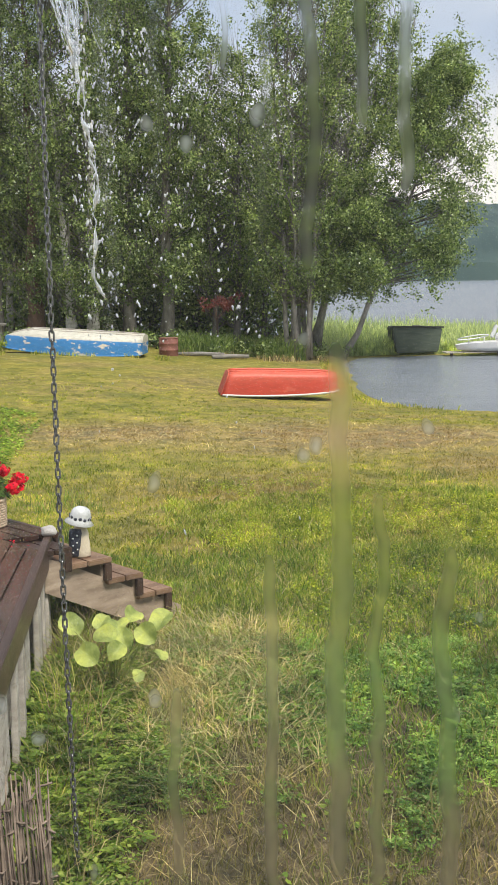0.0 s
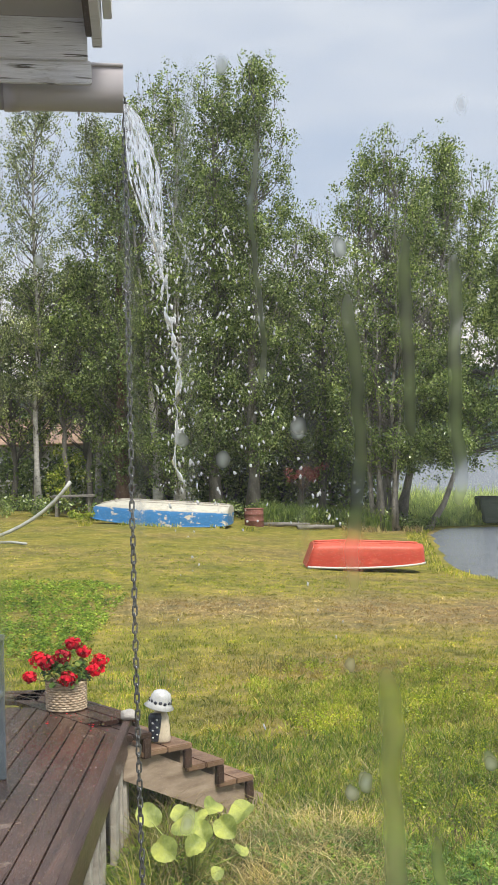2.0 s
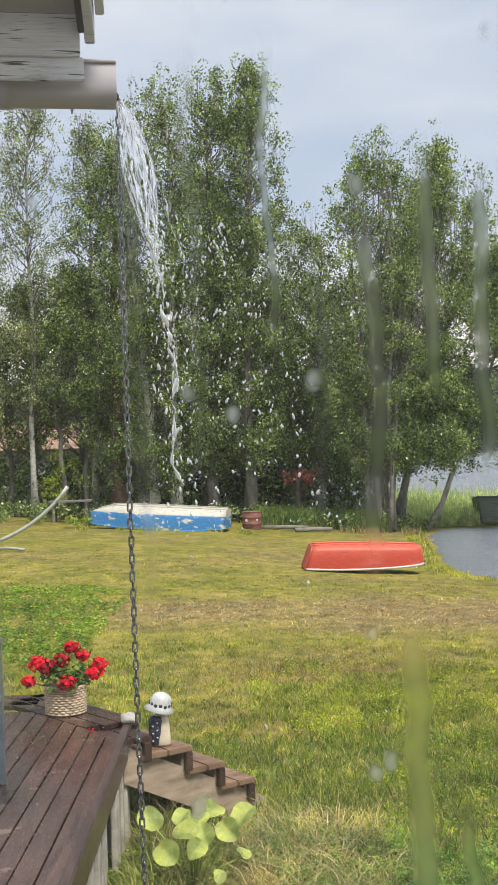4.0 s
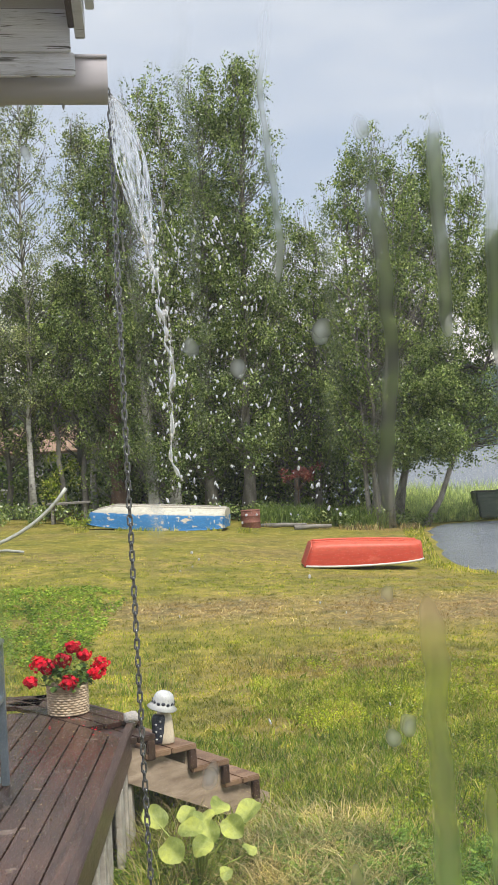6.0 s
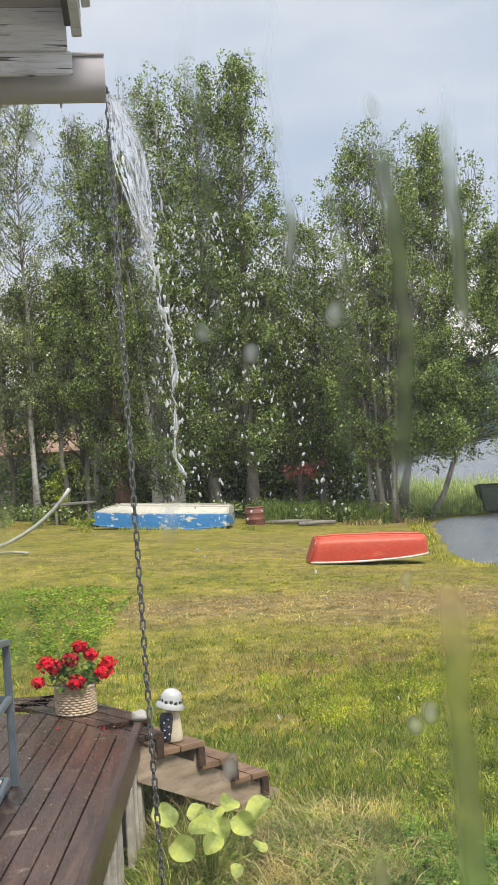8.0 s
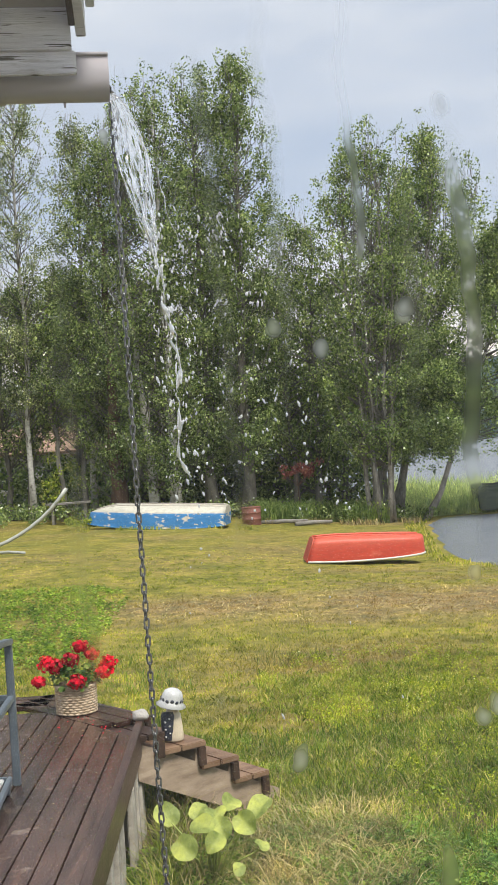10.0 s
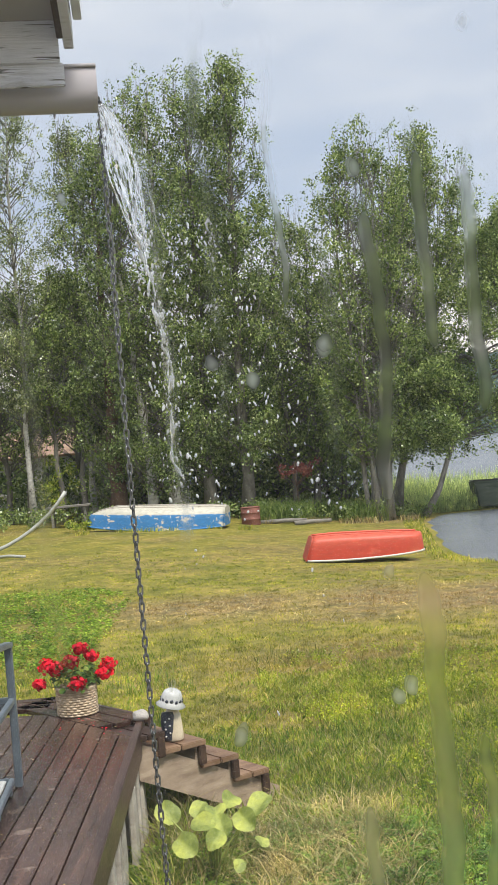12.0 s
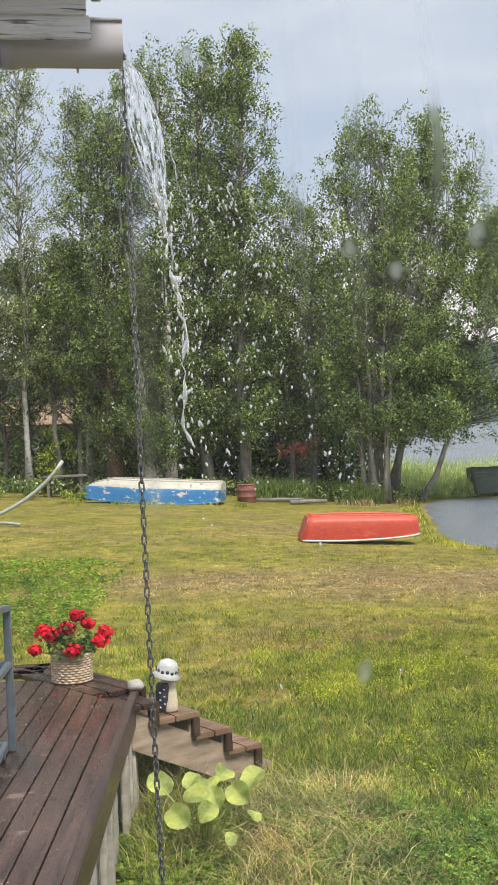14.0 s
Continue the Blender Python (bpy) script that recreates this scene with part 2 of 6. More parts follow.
def mat_boards():
    """Old grey paint on boards: thin splits along the grain, chipped here and there to bare wood."""
    m, n, l, p = nodes_of("flaking_grey_paint")
    tone = ramp(n, l, noise_of(n, l, coords(n, l, (1, 1, 3)), 5, 5), ((0.3, (0.74, 0.745, 0.80)), (0.7, (0.87, 0.875, 0.92))))
    fibre = ramp(n, l, noise_of(n, l, coords(n, l, (1.2, 1, 46)), 6, 4, 0.6), ((0.3, (0.80, 0.80, 0.80)), (0.7, (1.06, 1.06, 1.06))))
    col = mix_of(n, l, 1.0, tone, fibre, "MULTIPLY")
    split = noise_of(n, l, coords(n, l, (0.75, 1, 22)), 5.5, 5, 0.55)
    crack = ramp(n, l, split, ((0.625, (0, 0, 0)), (0.645, (1, 1, 1))))
    hair = noise_of(n, l, coords(n, l, (1.6, 1, 60)), 5, 4, 0.6)
    crack = mix_of(n, l, 1.0, crack, ramp(n, l, hair, ((0.655, (0, 0, 0)), (0.68, (0.75, 0.75, 0.75)))), "LIGHTEN")
    col = mix_of(n, l, crack, col, (0.10, 0.09, 0.08))
    worn = ramp(n, l, noise_of(n, l, coords(n, l, (1, 1, 5)), 6, 6, 0.65), ((0.60, (0, 0, 0)), (0.66, (0.5, 0.5, 0.5))))
    col = mix_of(n, l, worn, col, (0.40, 0.38, 0.36))
    l.new(col, p.inputs["Base Color"])
    p.inputs["Roughness"].default_value = 0.75
    bump_of(n, l, p, split, 0.6, 0.006)
    return m


M_GROUND = mat_ground()
M_LAKE = mat_water()
M_DECK = mat_simple("wet_deck_stain", (0.036, 0.017, 0.013), (0.105, 0.056, 0.042), 3.0, (9, 0.8, 3), 0.24, 0, 0.8, 0.003, 0.35, (7.0, 0.61, (0.17, 0.12, 0.095)))
M_RIM = mat_simple("rim_stain", (0.034, 0.018, 0.014), (0.080, 0.046, 0.035), 4.0, (6, 1, 3), 0.4, 0, 0.4, 0.002, 0.2)
M_GREYWOOD = mat_simple("weathered_wood", (0.30, 0.27, 0.23), (0.52, 0.48, 0.42), 3.0, (1, 1, 6), 0.8, 0, 0.5, 0.004, 0.2, (7, 0.62, (0.20, 0.16, 0.12)))
M_OLDWOOD = mat_simple("old_dull_wood", (0.13, 0.12, 0.105), (0.27, 0.25, 0.22), 4.0, (1, 1, 4), 0.85)
M_STEP = mat_simple("worn_step_wood", (0.24, 0.175, 0.125), (0.46, 0.36, 0.27), 5.0, (1, 1, 4), 0.6, 0, 0.5, 0.003, 0.25, (6, 0.66, (0.19, 0.115, 0.075)))
M_TREAD = mat_simple("tread_stain", (0.11, 0.058, 0.034), (0.27, 0.17, 0.105), 5.0, (1, 3, 1), 0.5, 0, 0.4, 0.003, 0.2)
M_EAVE = mat_boards()
# darker than the eave boards: the soffit's shade is put into its colour
M_SOFFIT = mat_simple("shaded_soffit_paint", (0.42, 0.40, 0.39), (0.53, 0.51, 0.50), 2.5, (1, 1, 1), 0.8)
M_GUTTER = mat_simple("gutter_enamel", (0.37, 0.35, 0.375), (0.47, 0.445, 0.475), 2.0, (1, 1, 1), 0.35, 0.0, 0.1, 0.001, 0.0)
M_ROOF = mat_simple("roof_felt", (0.07, 0.07, 0.07), (0.13, 0.13, 0.13), 12, (1, 1, 1), 0.85)
# wide dark-to-bright mottle, doubling as highlights painted on the links
M_CHAIN = mat_simple("galvanised_chain", (0.05, 0.051, 0.051), (0.36, 0.365, 0.365), 70, (1, 1, 1), 0.24, 0.65, 0.3, 0.001, 0.25)
M_WALL = mat_simple("wall_paint", (0.76, 0.77, 0.80), (0.84, 0.85, 0.88), 3)
M_FRAME = mat_simple("window_paint", (0.74, 0.73, 0.70), (0.82, 0.81, 0.79), 6)
M_BARK = mat_simple("bark", (0.085, 0.076, 0.066), (0.235, 0.22, 0.195), 5, (1, 1, 0.3), 0.9, 0, 0.9, 0.02, 0.2)
M_BROWNBARK = mat_simple("brown_bark", (0.075, 0.045, 0.032), (0.19, 0.115, 0.08), 5, (1, 1, 0.3), 0.9, 0, 0.9, 0.02, 0.2)
M_GREYBARK = mat_simple("alder_bark", (0.12, 0.112, 0.10), (0.36, 0.34, 0.31), 7, (1, 1, 0.35), 0.9, 0, 0.9, 0.02, 0.25, (4.5, 0.60, (0.07, 0.07, 0.055)))
M_BIRCH = mat_simple("birch_bark", (0.30, 0.29, 0.27), (0.56, 0.55, 0.52), 4, (1, 1, 3), 0.8, 0, 0.5, 0.01, 0.15, (3.2, 0.56, (0.06, 0.055, 0.05)))
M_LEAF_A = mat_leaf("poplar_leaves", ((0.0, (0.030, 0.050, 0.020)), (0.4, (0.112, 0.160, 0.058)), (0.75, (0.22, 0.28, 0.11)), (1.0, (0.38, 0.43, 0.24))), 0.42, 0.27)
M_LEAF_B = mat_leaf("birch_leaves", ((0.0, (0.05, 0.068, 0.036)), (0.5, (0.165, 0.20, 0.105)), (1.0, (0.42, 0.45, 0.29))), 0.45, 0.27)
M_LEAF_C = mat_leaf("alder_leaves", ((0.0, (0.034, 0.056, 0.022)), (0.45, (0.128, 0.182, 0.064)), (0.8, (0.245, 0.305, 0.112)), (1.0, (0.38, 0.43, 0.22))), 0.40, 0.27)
M_GRASS = mat_leaf("grass_blades", ((0.0, (0.055, 0.10, 0.018)), (0.4, (0.12, 0.19, 0.030)), (0.7, (0.21, 0.24, 0.048)), (0.9, (0.33, 0.29, 0.10)), (1.0, (0.45, 0.37, 0.19))), 0.35, 0.55, ((0.11, 0.10, 0.035), (0.40, 0.32, 0.15)))
M_LAWN = mat_leaf("lawn_blades", ((0.0, (0.15, 0.19, 0.03)), (0.45, (0.27, 0.27, 0.05)), (0.8, (0.40, 0.34, 0.10)), (1.0, (0.52, 0.42, 0.20))), 0.55, 0.6, ((0.28, 0.185, 0.085), (0.52, 0.37, 0.20)))
M_WEED = mat_leaf("broad_weeds", ((0.0, (0.06, 0.11, 0.016)), (0.6, (0.15, 0.22, 0.032)), (1.0, (0.28, 0.34, 0.065))), 0.45, 0.6)
M_LUSH = mat_leaf("lush_grass_blades", ((0.0, (0.075, 0.115, 0.018)), (0.4, (0.18, 0.225, 0.026)), (0.7, (0.30, 0.32, 0.055)), (1.0, (0.46, 0.40, 0.18))), 0.45, 0.5)
M_WOODGRASS = mat_leaf("shaded_wood_grass", ((0.0, (0.07, 0.11, 0.03)), (0.6, (0.15, 0.20, 0.06)), (1.0, (0.26, 0.29, 0.12))), 0.4, 0.6)
M_CLOVER = mat_leaf("clover_leaves", ((0.0, (0.085, 0.125, 0.008)), (0.5, (0.215, 0.25, 0.018)), (0.95, (0.37, 0.37, 0.045)), (1.0, (0.52, 0.52, 0.36))), 0.55, 0.6)
M_HERB = mat_leaf("herb_leaves", ((0.0, (0.065, 0.115, 0.024)), (0.6, (0.16, 0.215, 0.04)), (1.0, (0.30, 0.33, 0.09))), 0.5, 0.6)
M_FEATHER = mat_leaf("feathery_weed_leaves", ((0.0, (0.05, 0.105, 0.024)), (0.5, (0.135, 0.225, 0.05)), (0.9, (0.24, 0.33, 0.08)), (1.0, (0.36, 0.42, 0.15))), 0.4, 0.55)
M_STRAW = mat_leaf("dry_straw", ((0.0, (0.11, 0.075, 0.04)), (0.6, (0.26, 0.195, 0.105)), (1.0, (0.44, 0.36, 0.21))), 0.2, 0.6)
M_HAY = mat_leaf("pale_hay", ((0.0, (0.26, 0.20, 0.10)), (0.6, (0.42, 0.33, 0.18)), (1.0, (0.56, 0.46, 0.29))), 0.3, 0.7)
M_REED = mat_leaf("reeds", ((0.0, (0.35, 0.385, 0.24)), (0.6, (0.45, 0.465, 0.32)), (1.0, (0.54, 0.53, 0.39))), 0.6, 0.7)
M_HOSTA = mat_leaf("pale_leaf", ((0.0, (0.175, 0.22, 0.04)), (0.5, (0.27, 0.30, 0.085)), (1.0, (0.40, 0.38, 0.18))), 0.35, 0.5)
M_STALK = mat_simple("pale_stalk", (0.24, 0.30, 0.06), (0.34, 0.38, 0.10), 10)
M_PETAL = mat_leaf("geranium_petals", ((0.0, (0.36, 0.003, 0.016)), (0.6, (0.56, 0.005, 0.026)), (1.0, (0.70, 0.012, 0.040))), 0.15, 0.6)
M_GERLEAF = mat_leaf("geranium_leaves", ((0.0, (0.05, 0.10, 0.022)), (0.7, (0.11, 0.17, 0.04)), (1.0, (0.30, 0.26, 0.06))), 0.25, 0.5)
M_BASKET = mat_simple("seagrass_weave", (0.40, 0.30, 0.20), (0.66, 0.53, 0.38), 30, (1, 1, 1), 0.75, 0, 0.5, 0.003, 0.2)
M_RED = mat_hull("red_hull_paint", (0.50, 0.055, 0.028), (0.60, 0.105, 0.06), 0.25, 0.2, (0.56, 0.095, 0.055))
M_BLUE = mat_hull("blue_and_cream_hull_paint", (0.040, 0.205, 0.49), (0.54, 0.52, 0.45), 0.45, 0.015, (0.64, 0.58, 0.48))
M_TRIM = mat_simple("gunwale_paint", (0.58, 0.58, 0.55), (0.72, 0.72, 0.70), 6, rough=0.5)
M_DARKBOAT = mat_simple("dark_tarred_hull", (0.045, 0.065, 0.045), (0.10, 0.125, 0.09), 3, (1, 1, 6), 0.5)
M_WHITEBOAT = mat_simple("white_gelcoat", (0.66, 0.67, 0.68), (0.80, 0.81, 0.82), 3, rough=0.3)
M_FARWALL = mat_simple("pale_cottage_paint", (0.46, 0.44, 0.40), (0.58, 0.56, 0.52), 3)
M_FARROOF = mat_simple("dull_red_roofing", (0.26, 0.165, 0.115), (0.40, 0.275, 0.20), 3, rough=0.8)
M_BLACK = mat_simple("black_plastic", (0.02, 0.02, 0.02), (0.05, 0.05, 0.05), 6, rough=0.4)
M_STEEL = mat_simple("blue_grey_metal_paint", (0.105, 0.135, 0.165), (0.18, 0.215, 0.25), 6, rough=0.35, vary=0.05)
M_SLING = mat_simple("dark_sling_cloth", (0.028, 0.04, 0.05), (0.06, 0.075, 0.085), 60, rough=0.8)
M_TUBE = mat_simple("pale_stand_paint", (0.27, 0.285, 0.26), (0.44, 0.45, 0.42), 6, rough=0.4)
M_BARREL = mat_simple("rust", (0.15, 0.055, 0.042), (0.27, 0.11, 0.08), 5, rough=0.8)
M_ROCK = mat_simple("pale_stone", (0.30, 0.28, 0.26), (0.56, 0.53, 0.50), 9, rough=0.8, bump=0.6, dist=0.008)
M_GLAZE = mat_simple("white_ceramic", (0.44, 0.45, 0.45), (0.60, 0.61, 0.60), 14, rough=0.25, vary=0)
M_CREAM = mat_simple("cream_ceramic", (0.55, 0.47, 0.34), (0.70, 0.62, 0.48), 14, rough=0.3, vary=0)
M_NAVY = mat_simple("dark_ceramic", (0.02, 0.025, 0.04), (0.06, 0.065, 0.085), 20, rough=0.3, vary=0)
M_WICKER = mat_simple("willow_rods", (0.085, 0.058, 0.045), (0.30, 0.235, 0.18), 14, (1, 1, 1), 0.85, vary=0.35)
M_HILL = mat_simple("far_forest", (0.026, 0.050, 0.050), (0.050, 0.082, 0.076), 0.03, (1, 1, 2), 0.95, vary=0)
M_REDLEAF = mat_leaf("red_leaves", ((0.0, (0.09, 0.022, 0.022)), (0.6, (0.22, 0.062, 0.06)), (1.0, (0.42, 0.20, 0.18))))
M_JET = mat_clear("falling_water", 0.10, 0.16)
M_ROPE = mat_clear("twisting_water", 0.06, 0.34)
M_DROP = mat_clear("water_drops", 0.05, 0.6)


# ---- builders ----
def raw_mesh(name, verts, faces, mats, smooth=False):
    me = bpy.data.meshes.new(name)
    me.from_pydata([tuple(v) for v in verts], [], faces)
    for m in mats if isinstance(mats, (list, tuple)) else [mats]:
        me.materials.append(m)
    if smooth:
        me.polygons.foreach_set("use_smooth", [True] * len(me.polygons))
    me.update()
    return me


def quads(name, verts, sides, mat):
    """A mesh of separate leaves of equal side counts, from an array (count, sides, 3)."""
    v = np.asarray(verts, dtype=np.float32).reshape(-1, 3)
    count = len(v) // sides
    me = bpy.data.meshes.new(name)
    me.vertices.add(len(v))
    me.vertices.foreach_set("co", v.ravel())
    me.loops.add(len(v))
    me.loops.foreach_set("vertex_index", np.arange(len(v), dtype=np.int32))
    me.polygons.add(count)
    me.polygons.foreach_set("loop_start", np.arange(0, len(v), sides, dtype=np.int32))
    me.polygons.foreach_set("loop_total", np.full(count, sides, dtype=np.int32))
    me.materials.append(mat)
    me.update(calc_edges=True)
    me.validate()
    return me


def thing(name, label, category, m=None, group="", kind=""):
    ob = new(name)
    ob.empty_display_size = 0.1
    if m is not None:
        ob.matrix_world = m
    return tagged(ob, label, category, group, kind)


def part(name, data, material=None, parent=None, label="", m=None):
    """Links a bmesh or mesh as one object under a thing or part."""
    if isinstance(data, bmesh.types.BMesh):
        me = bpy.data.meshes.new(name)
        data.to_mesh(me)
        data.free()
    else:
        me = data
    if material is not None and not me.materials:
        me.materials.append(material)
    ob = new(name, me)
    ob.parent = parent
    if m is not None:
        ob.matrix_basis = m
    return tagged(ob, label)


def box(sx, sy, sz, m=None, bevel=0.004, bm=None):
    own = bmesh.new()
    bmesh.ops.create_cube(own, size=1, matrix=Matrix.Diagonal((sx, sy, sz, 1)))
    if bevel:
        bmesh.ops.bevel(own, geom=own.edges[:], offset=bevel, segments=2, affect="EDGES", clamp_overlap=True)
    if m is not None:
        bmesh.ops.transform(own, matrix=m, verts=own.verts)
    if bm is None:
        return own
    me = bpy.data.meshes.new("tmp")
    own.to_mesh(me)
    own.free()
    bm.from_mesh(me)
    bpy.data.meshes.remove(me)
    return bm


def tube_arrays(points, radii, sides=8):
    """Vertices and faces of a tapered tube along points."""
    pts = [Vector(p) for p in points]
    verts, faces = [], []
    ref = Vector((0.13, 0.31, 0.94))
    for i, p in enumerate(pts):
        d = (pts[min(i + 1, len(pts) - 1)] - pts[max(i - 1, 0)]).normalized()
        side = d.cross(ref)
        if side.length < 0.05:
            side = d.cross(Vector((1, 0, 0)))
        side.normalize()
        up = side.cross(d)
        r = radii[i] if isinstance(radii, (list, tuple)) else radii
        for k in range(sides):
            w = 2 * math.pi * k / sides
            verts.append(p + side * (math.cos(w) * r) + up * (math.sin(w) * r))
    for i in range(len(pts) - 1):
        for k in range(sides):
            k2 = (k + 1) % sides
            faces.append((i * sides + k, i * sides + k2, (i + 1) * sides + k2, (i + 1) * sides + k))
    faces.append(tuple(reversed(range(sides))))
    faces.append(tuple((len(pts) - 1) * sides + k for k in range(sides)))
    return verts, faces


def tubes(name, runs, mat, sides=8):
    """One mesh of several tubes: runs of (points, radii)."""
    verts, faces = [], []
    for points, radii in runs:
        v, f = tube_arrays(points, radii, sides)
        base = len(verts)
        verts += v
        faces += [tuple(i + base for i in face) for face in f]
    return raw_mesh(name, verts, faces, mat, True)


def lathe(profile, sides=24, squash=(1, 1)):
    verts, faces = [], []
    for r, z in profile:
        for k in range(sides):
            w = 2 * math.pi * k / sides
            verts.append((r * math.cos(w) * squash[0], r * math.sin(w) * squash[1], z))
    for i in range(len(profile) - 1):
        for k in range(sides):
            k2 = (k + 1) % sides
            faces.append((i * sides + k, i * sides + k2, (i + 1) * sides + k2, (i + 1) * sides + k))
    faces.append(tuple(reversed(range(sides))))
    faces.append(tuple((len(profile) - 1) * sides + k for k in range(sides)))
    return verts, faces


# ---- ground and lake ----
LAKE_Z = -0.40
NEAR_SHORE = [(90, 4), (30, 13), (12, 18.2), (7.5, 20.6), (5.6, 21.6), (4.7, 22.6), (4.35, 24.6), (4.6, 27), (5.0, 30.5), (5.4, 34), (6.2, 36.4), (9, 36.9), (13, 36.4), (20, 35.6), (40, 33), (90, 27)]
FAR_SHORE = [(2, 52), (9, 50), (20, 49), (45, 47), (120, 40), (1400, 150), (1400, 690), (300, 640), (-60, 600), (-30, 120)]


def inside_and_distance(X, Y, poly):
    """Signed distance to a polygon, positive inside."""
    P = np.array(poly, float)
    Q = np.roll(P, -1, axis=0)
    best = np.full(X.shape, 1e9)
    inside = np.zeros(X.shape, bool)
    for (x1, y1), (x2, y2) in zip(P, Q):
        dx, dy = x2 - x1, y2 - y1
        t = np.clip(((X - x1) * dx + (Y - y1) * dy) / (dx * dx + dy * dy), 0, 1)
        best = np.minimum(best, np.hypot(X - x1 - t * dx, Y - y1 - t * dy))
        if y1 != y2:
            cross = ((y1 > Y) != (y2 > Y)) & (X < (x2 - x1) * (Y - y1) / (y2 - y1) + x1)
            inside ^= cross
    return np.where(inside, best, -best)


def ground_z(X, Y):
    X, Y = np.asarray(X, float), np.asarray(Y, float)
    f = np.clip((Y - 5) / 29, 0, 1.3)
    z = 0.10 - 0.10 * f - np.clip(0.036 * X, -0.45, 0.3) * f
    z = z + 0.025 * np.sin(X * 0.9 + 1.3) * np.sin(Y * 0.55) + 0.012 * np.sin(X * 2.7 + Y * 1.9)
    z = z - 0.40 * np.exp(-((X + 0.3) / 1.0) ** 2 - ((Y - 3.8) / 0.95) ** 2)      # hollow washed out under the gutter's end
    s = np.maximum(inside_and_distance(X, Y, NEAR_SHORE), inside_and_distance(X, Y, FAR_SHORE))
    bank = np.clip((s + 6.0) / 6.0, 0, 1)
    z = np.where(s < 0, z * (1 - bank) + (LAKE_Z + 0.0) * bank, LAKE_Z - np.clip(s * 0.35, 0, 1.6))
    return z


def gz(x, y):
    return float(ground_z(np.array([x]), np.array([y]))[0])


def axis_steps(stops):
    out = []
    for (p, q, step) in stops:
        out += list(np.arange(p, q, step))
    return np.array(out + [stops[-1][1]])


gx = axis_steps([(-2500, -500, 400), (-500, -100, 60), (-100, -20, 8), (-20, 16, 0.28), (16, 100, 4), (100, 500, 50), (500, 2500, 400)])
gy = axis_steps([(-2500, -500, 400), (-500, -20, 60), (-20, 2, 2), (2, 55, 0.28), (55, 120, 5), (120, 700, 40), (700, 3000, 400)])
GX, GY = np.meshgrid(gx, gy)
GZ = ground_z(GX, GY)
nx, ny = len(gx), len(gy)
verts = np.stack([GX, GY, GZ], -1).reshape(-1, 3)
idx = np.arange(nx * ny).reshape(ny, nx)
quad = np.stack([idx[:-1, :-1], idx[:-1, 1:], idx[1:, 1:], idx[1:, :-1]], -1).reshape(-1, 4)
tagged(new("ground", raw_mesh("ground", verts.tolist(), [tuple(q) for q in quad.tolist()], M_GROUND, True)), "mown yellow-green lawn with dry patches", "lawn", kind="structure")

wx, wy = np.array([-60, 0, 3, 20, 60, 200, 1400]), np.array([3, 20, 40, 60, 150, 400, 690])
WX, WY = np.meshgrid(wx, wy)
verts = np.stack([WX, WY, np.full(WX.shape, LAKE_Z)], -1).reshape(-1, 3)
idx = np.arange(49).reshape(7, 7)
quad = np.stack([idx[:-1, :-1], idx[:-1, 1:], idx[1:, 1:], idx[1:, :-1]], -1).reshape(-1, 4)
tagged(new("water", raw_mesh("water", verts.tolist(), [tuple(q) for q in quad.tolist()], M_LAKE)), "grey rippled lake water beside the lawn", "lake", kind="structure")

# far shore hills
hv, hf = [], []
cols = 240
for i in range(cols):
    x = -900 + 2600 * i / (cols - 1)
    crest = 41 + 8 * math.sin(x * 0.0041 + 1) + 5 * math.sin(x * 0.013) + random.uniform(-1.4, 1.4)
    for k, (yy, zz) in enumerate(((610, -3), (618, 9), (660, crest * 0.62), (760, crest), (900, crest * 0.7))):
        hv.append((x, yy + 25 * math.sin(x * 0.006), zz + (random.uniform(-1.2, 1.2) if k else 0)))
for i in range(cols - 1):
    for k in range(4):
        hf.append((i * 5 + k, (i + 1) * 5 + k, (i + 1) * 5 + k + 1, i * 5 + k + 1))
tagged(new("backdrop", raw_mesh("backdrop", hv, hf, M_HILL)), "dark forested hill across the lake", "hill", kind="structure")


# ---- house: room round the camera, window, eave ----
def slab(name, x0, x1, y0, y1, z0, z1, mat, label, category):
    bm = box(x1 - x0, y1 - y0, z1 - z0, Matrix.Translation(((x0 + x1) / 2, (y0 + y1) / 2, (z0 + z1) / 2)), 0)
    return tagged(part(name, bm, mat), label, category, kind="structure")


WIN = (-0.75, 0.85, 1.25, 3.0)      # opening x0, x1, z0, z1
FLOOR_Z = 0.62
slab("wall_front_left", -3.2, WIN[0], 0.46, 0.66, 0.0, 3.3, M_WALL, "painted house wall beside the window", "wall")
slab("wall_front_right", WIN[1], 2.2, 0.46, 0.66, 0.0, 3.3, M_WALL, "painted house wall beside the window", "wall")
slab("wall_front_below", WIN[0], WIN[1], 0.46, 0.66, 0.0, WIN[2], M_WALL, "painted house wall below the window", "wall")
slab("wall_front_above", WIN[0], WIN[1], 0.46, 0.66, WIN[3], 3.3, M_WALL, "painted house wall above the window", "wall")
slab("wall_left", -3.2, -3.0, -3.0, 0.46, 0.0, 3.3, M_WALL, "plain painted side wall of the room", "wall")
slab("wall_right", 2.0, 2.2, -3.0, 0.46, 0.0, 3.3, M_WALL, "plain painted side wall of the room", "wall")
slab("wall_back", -3.2, 2.2, -3.2, -3.0, 0.0, 3.3, M_WALL, "plain painted back wall of the room", "wall")
slab("floor", -3.0, 2.0, -3.0, 0.46, 0.5, FLOOR_Z, M_STEP, "plain wooden room floor", "floor")
slab("ceiling", -3.2, 2.2, -3.2, 0.66, 3.3, 3.4, M_WALL, "plain painted room ceiling", "ceiling")
win = thing("window_1", "white-framed window whose pane is wet with rain", "window", kind="structure")
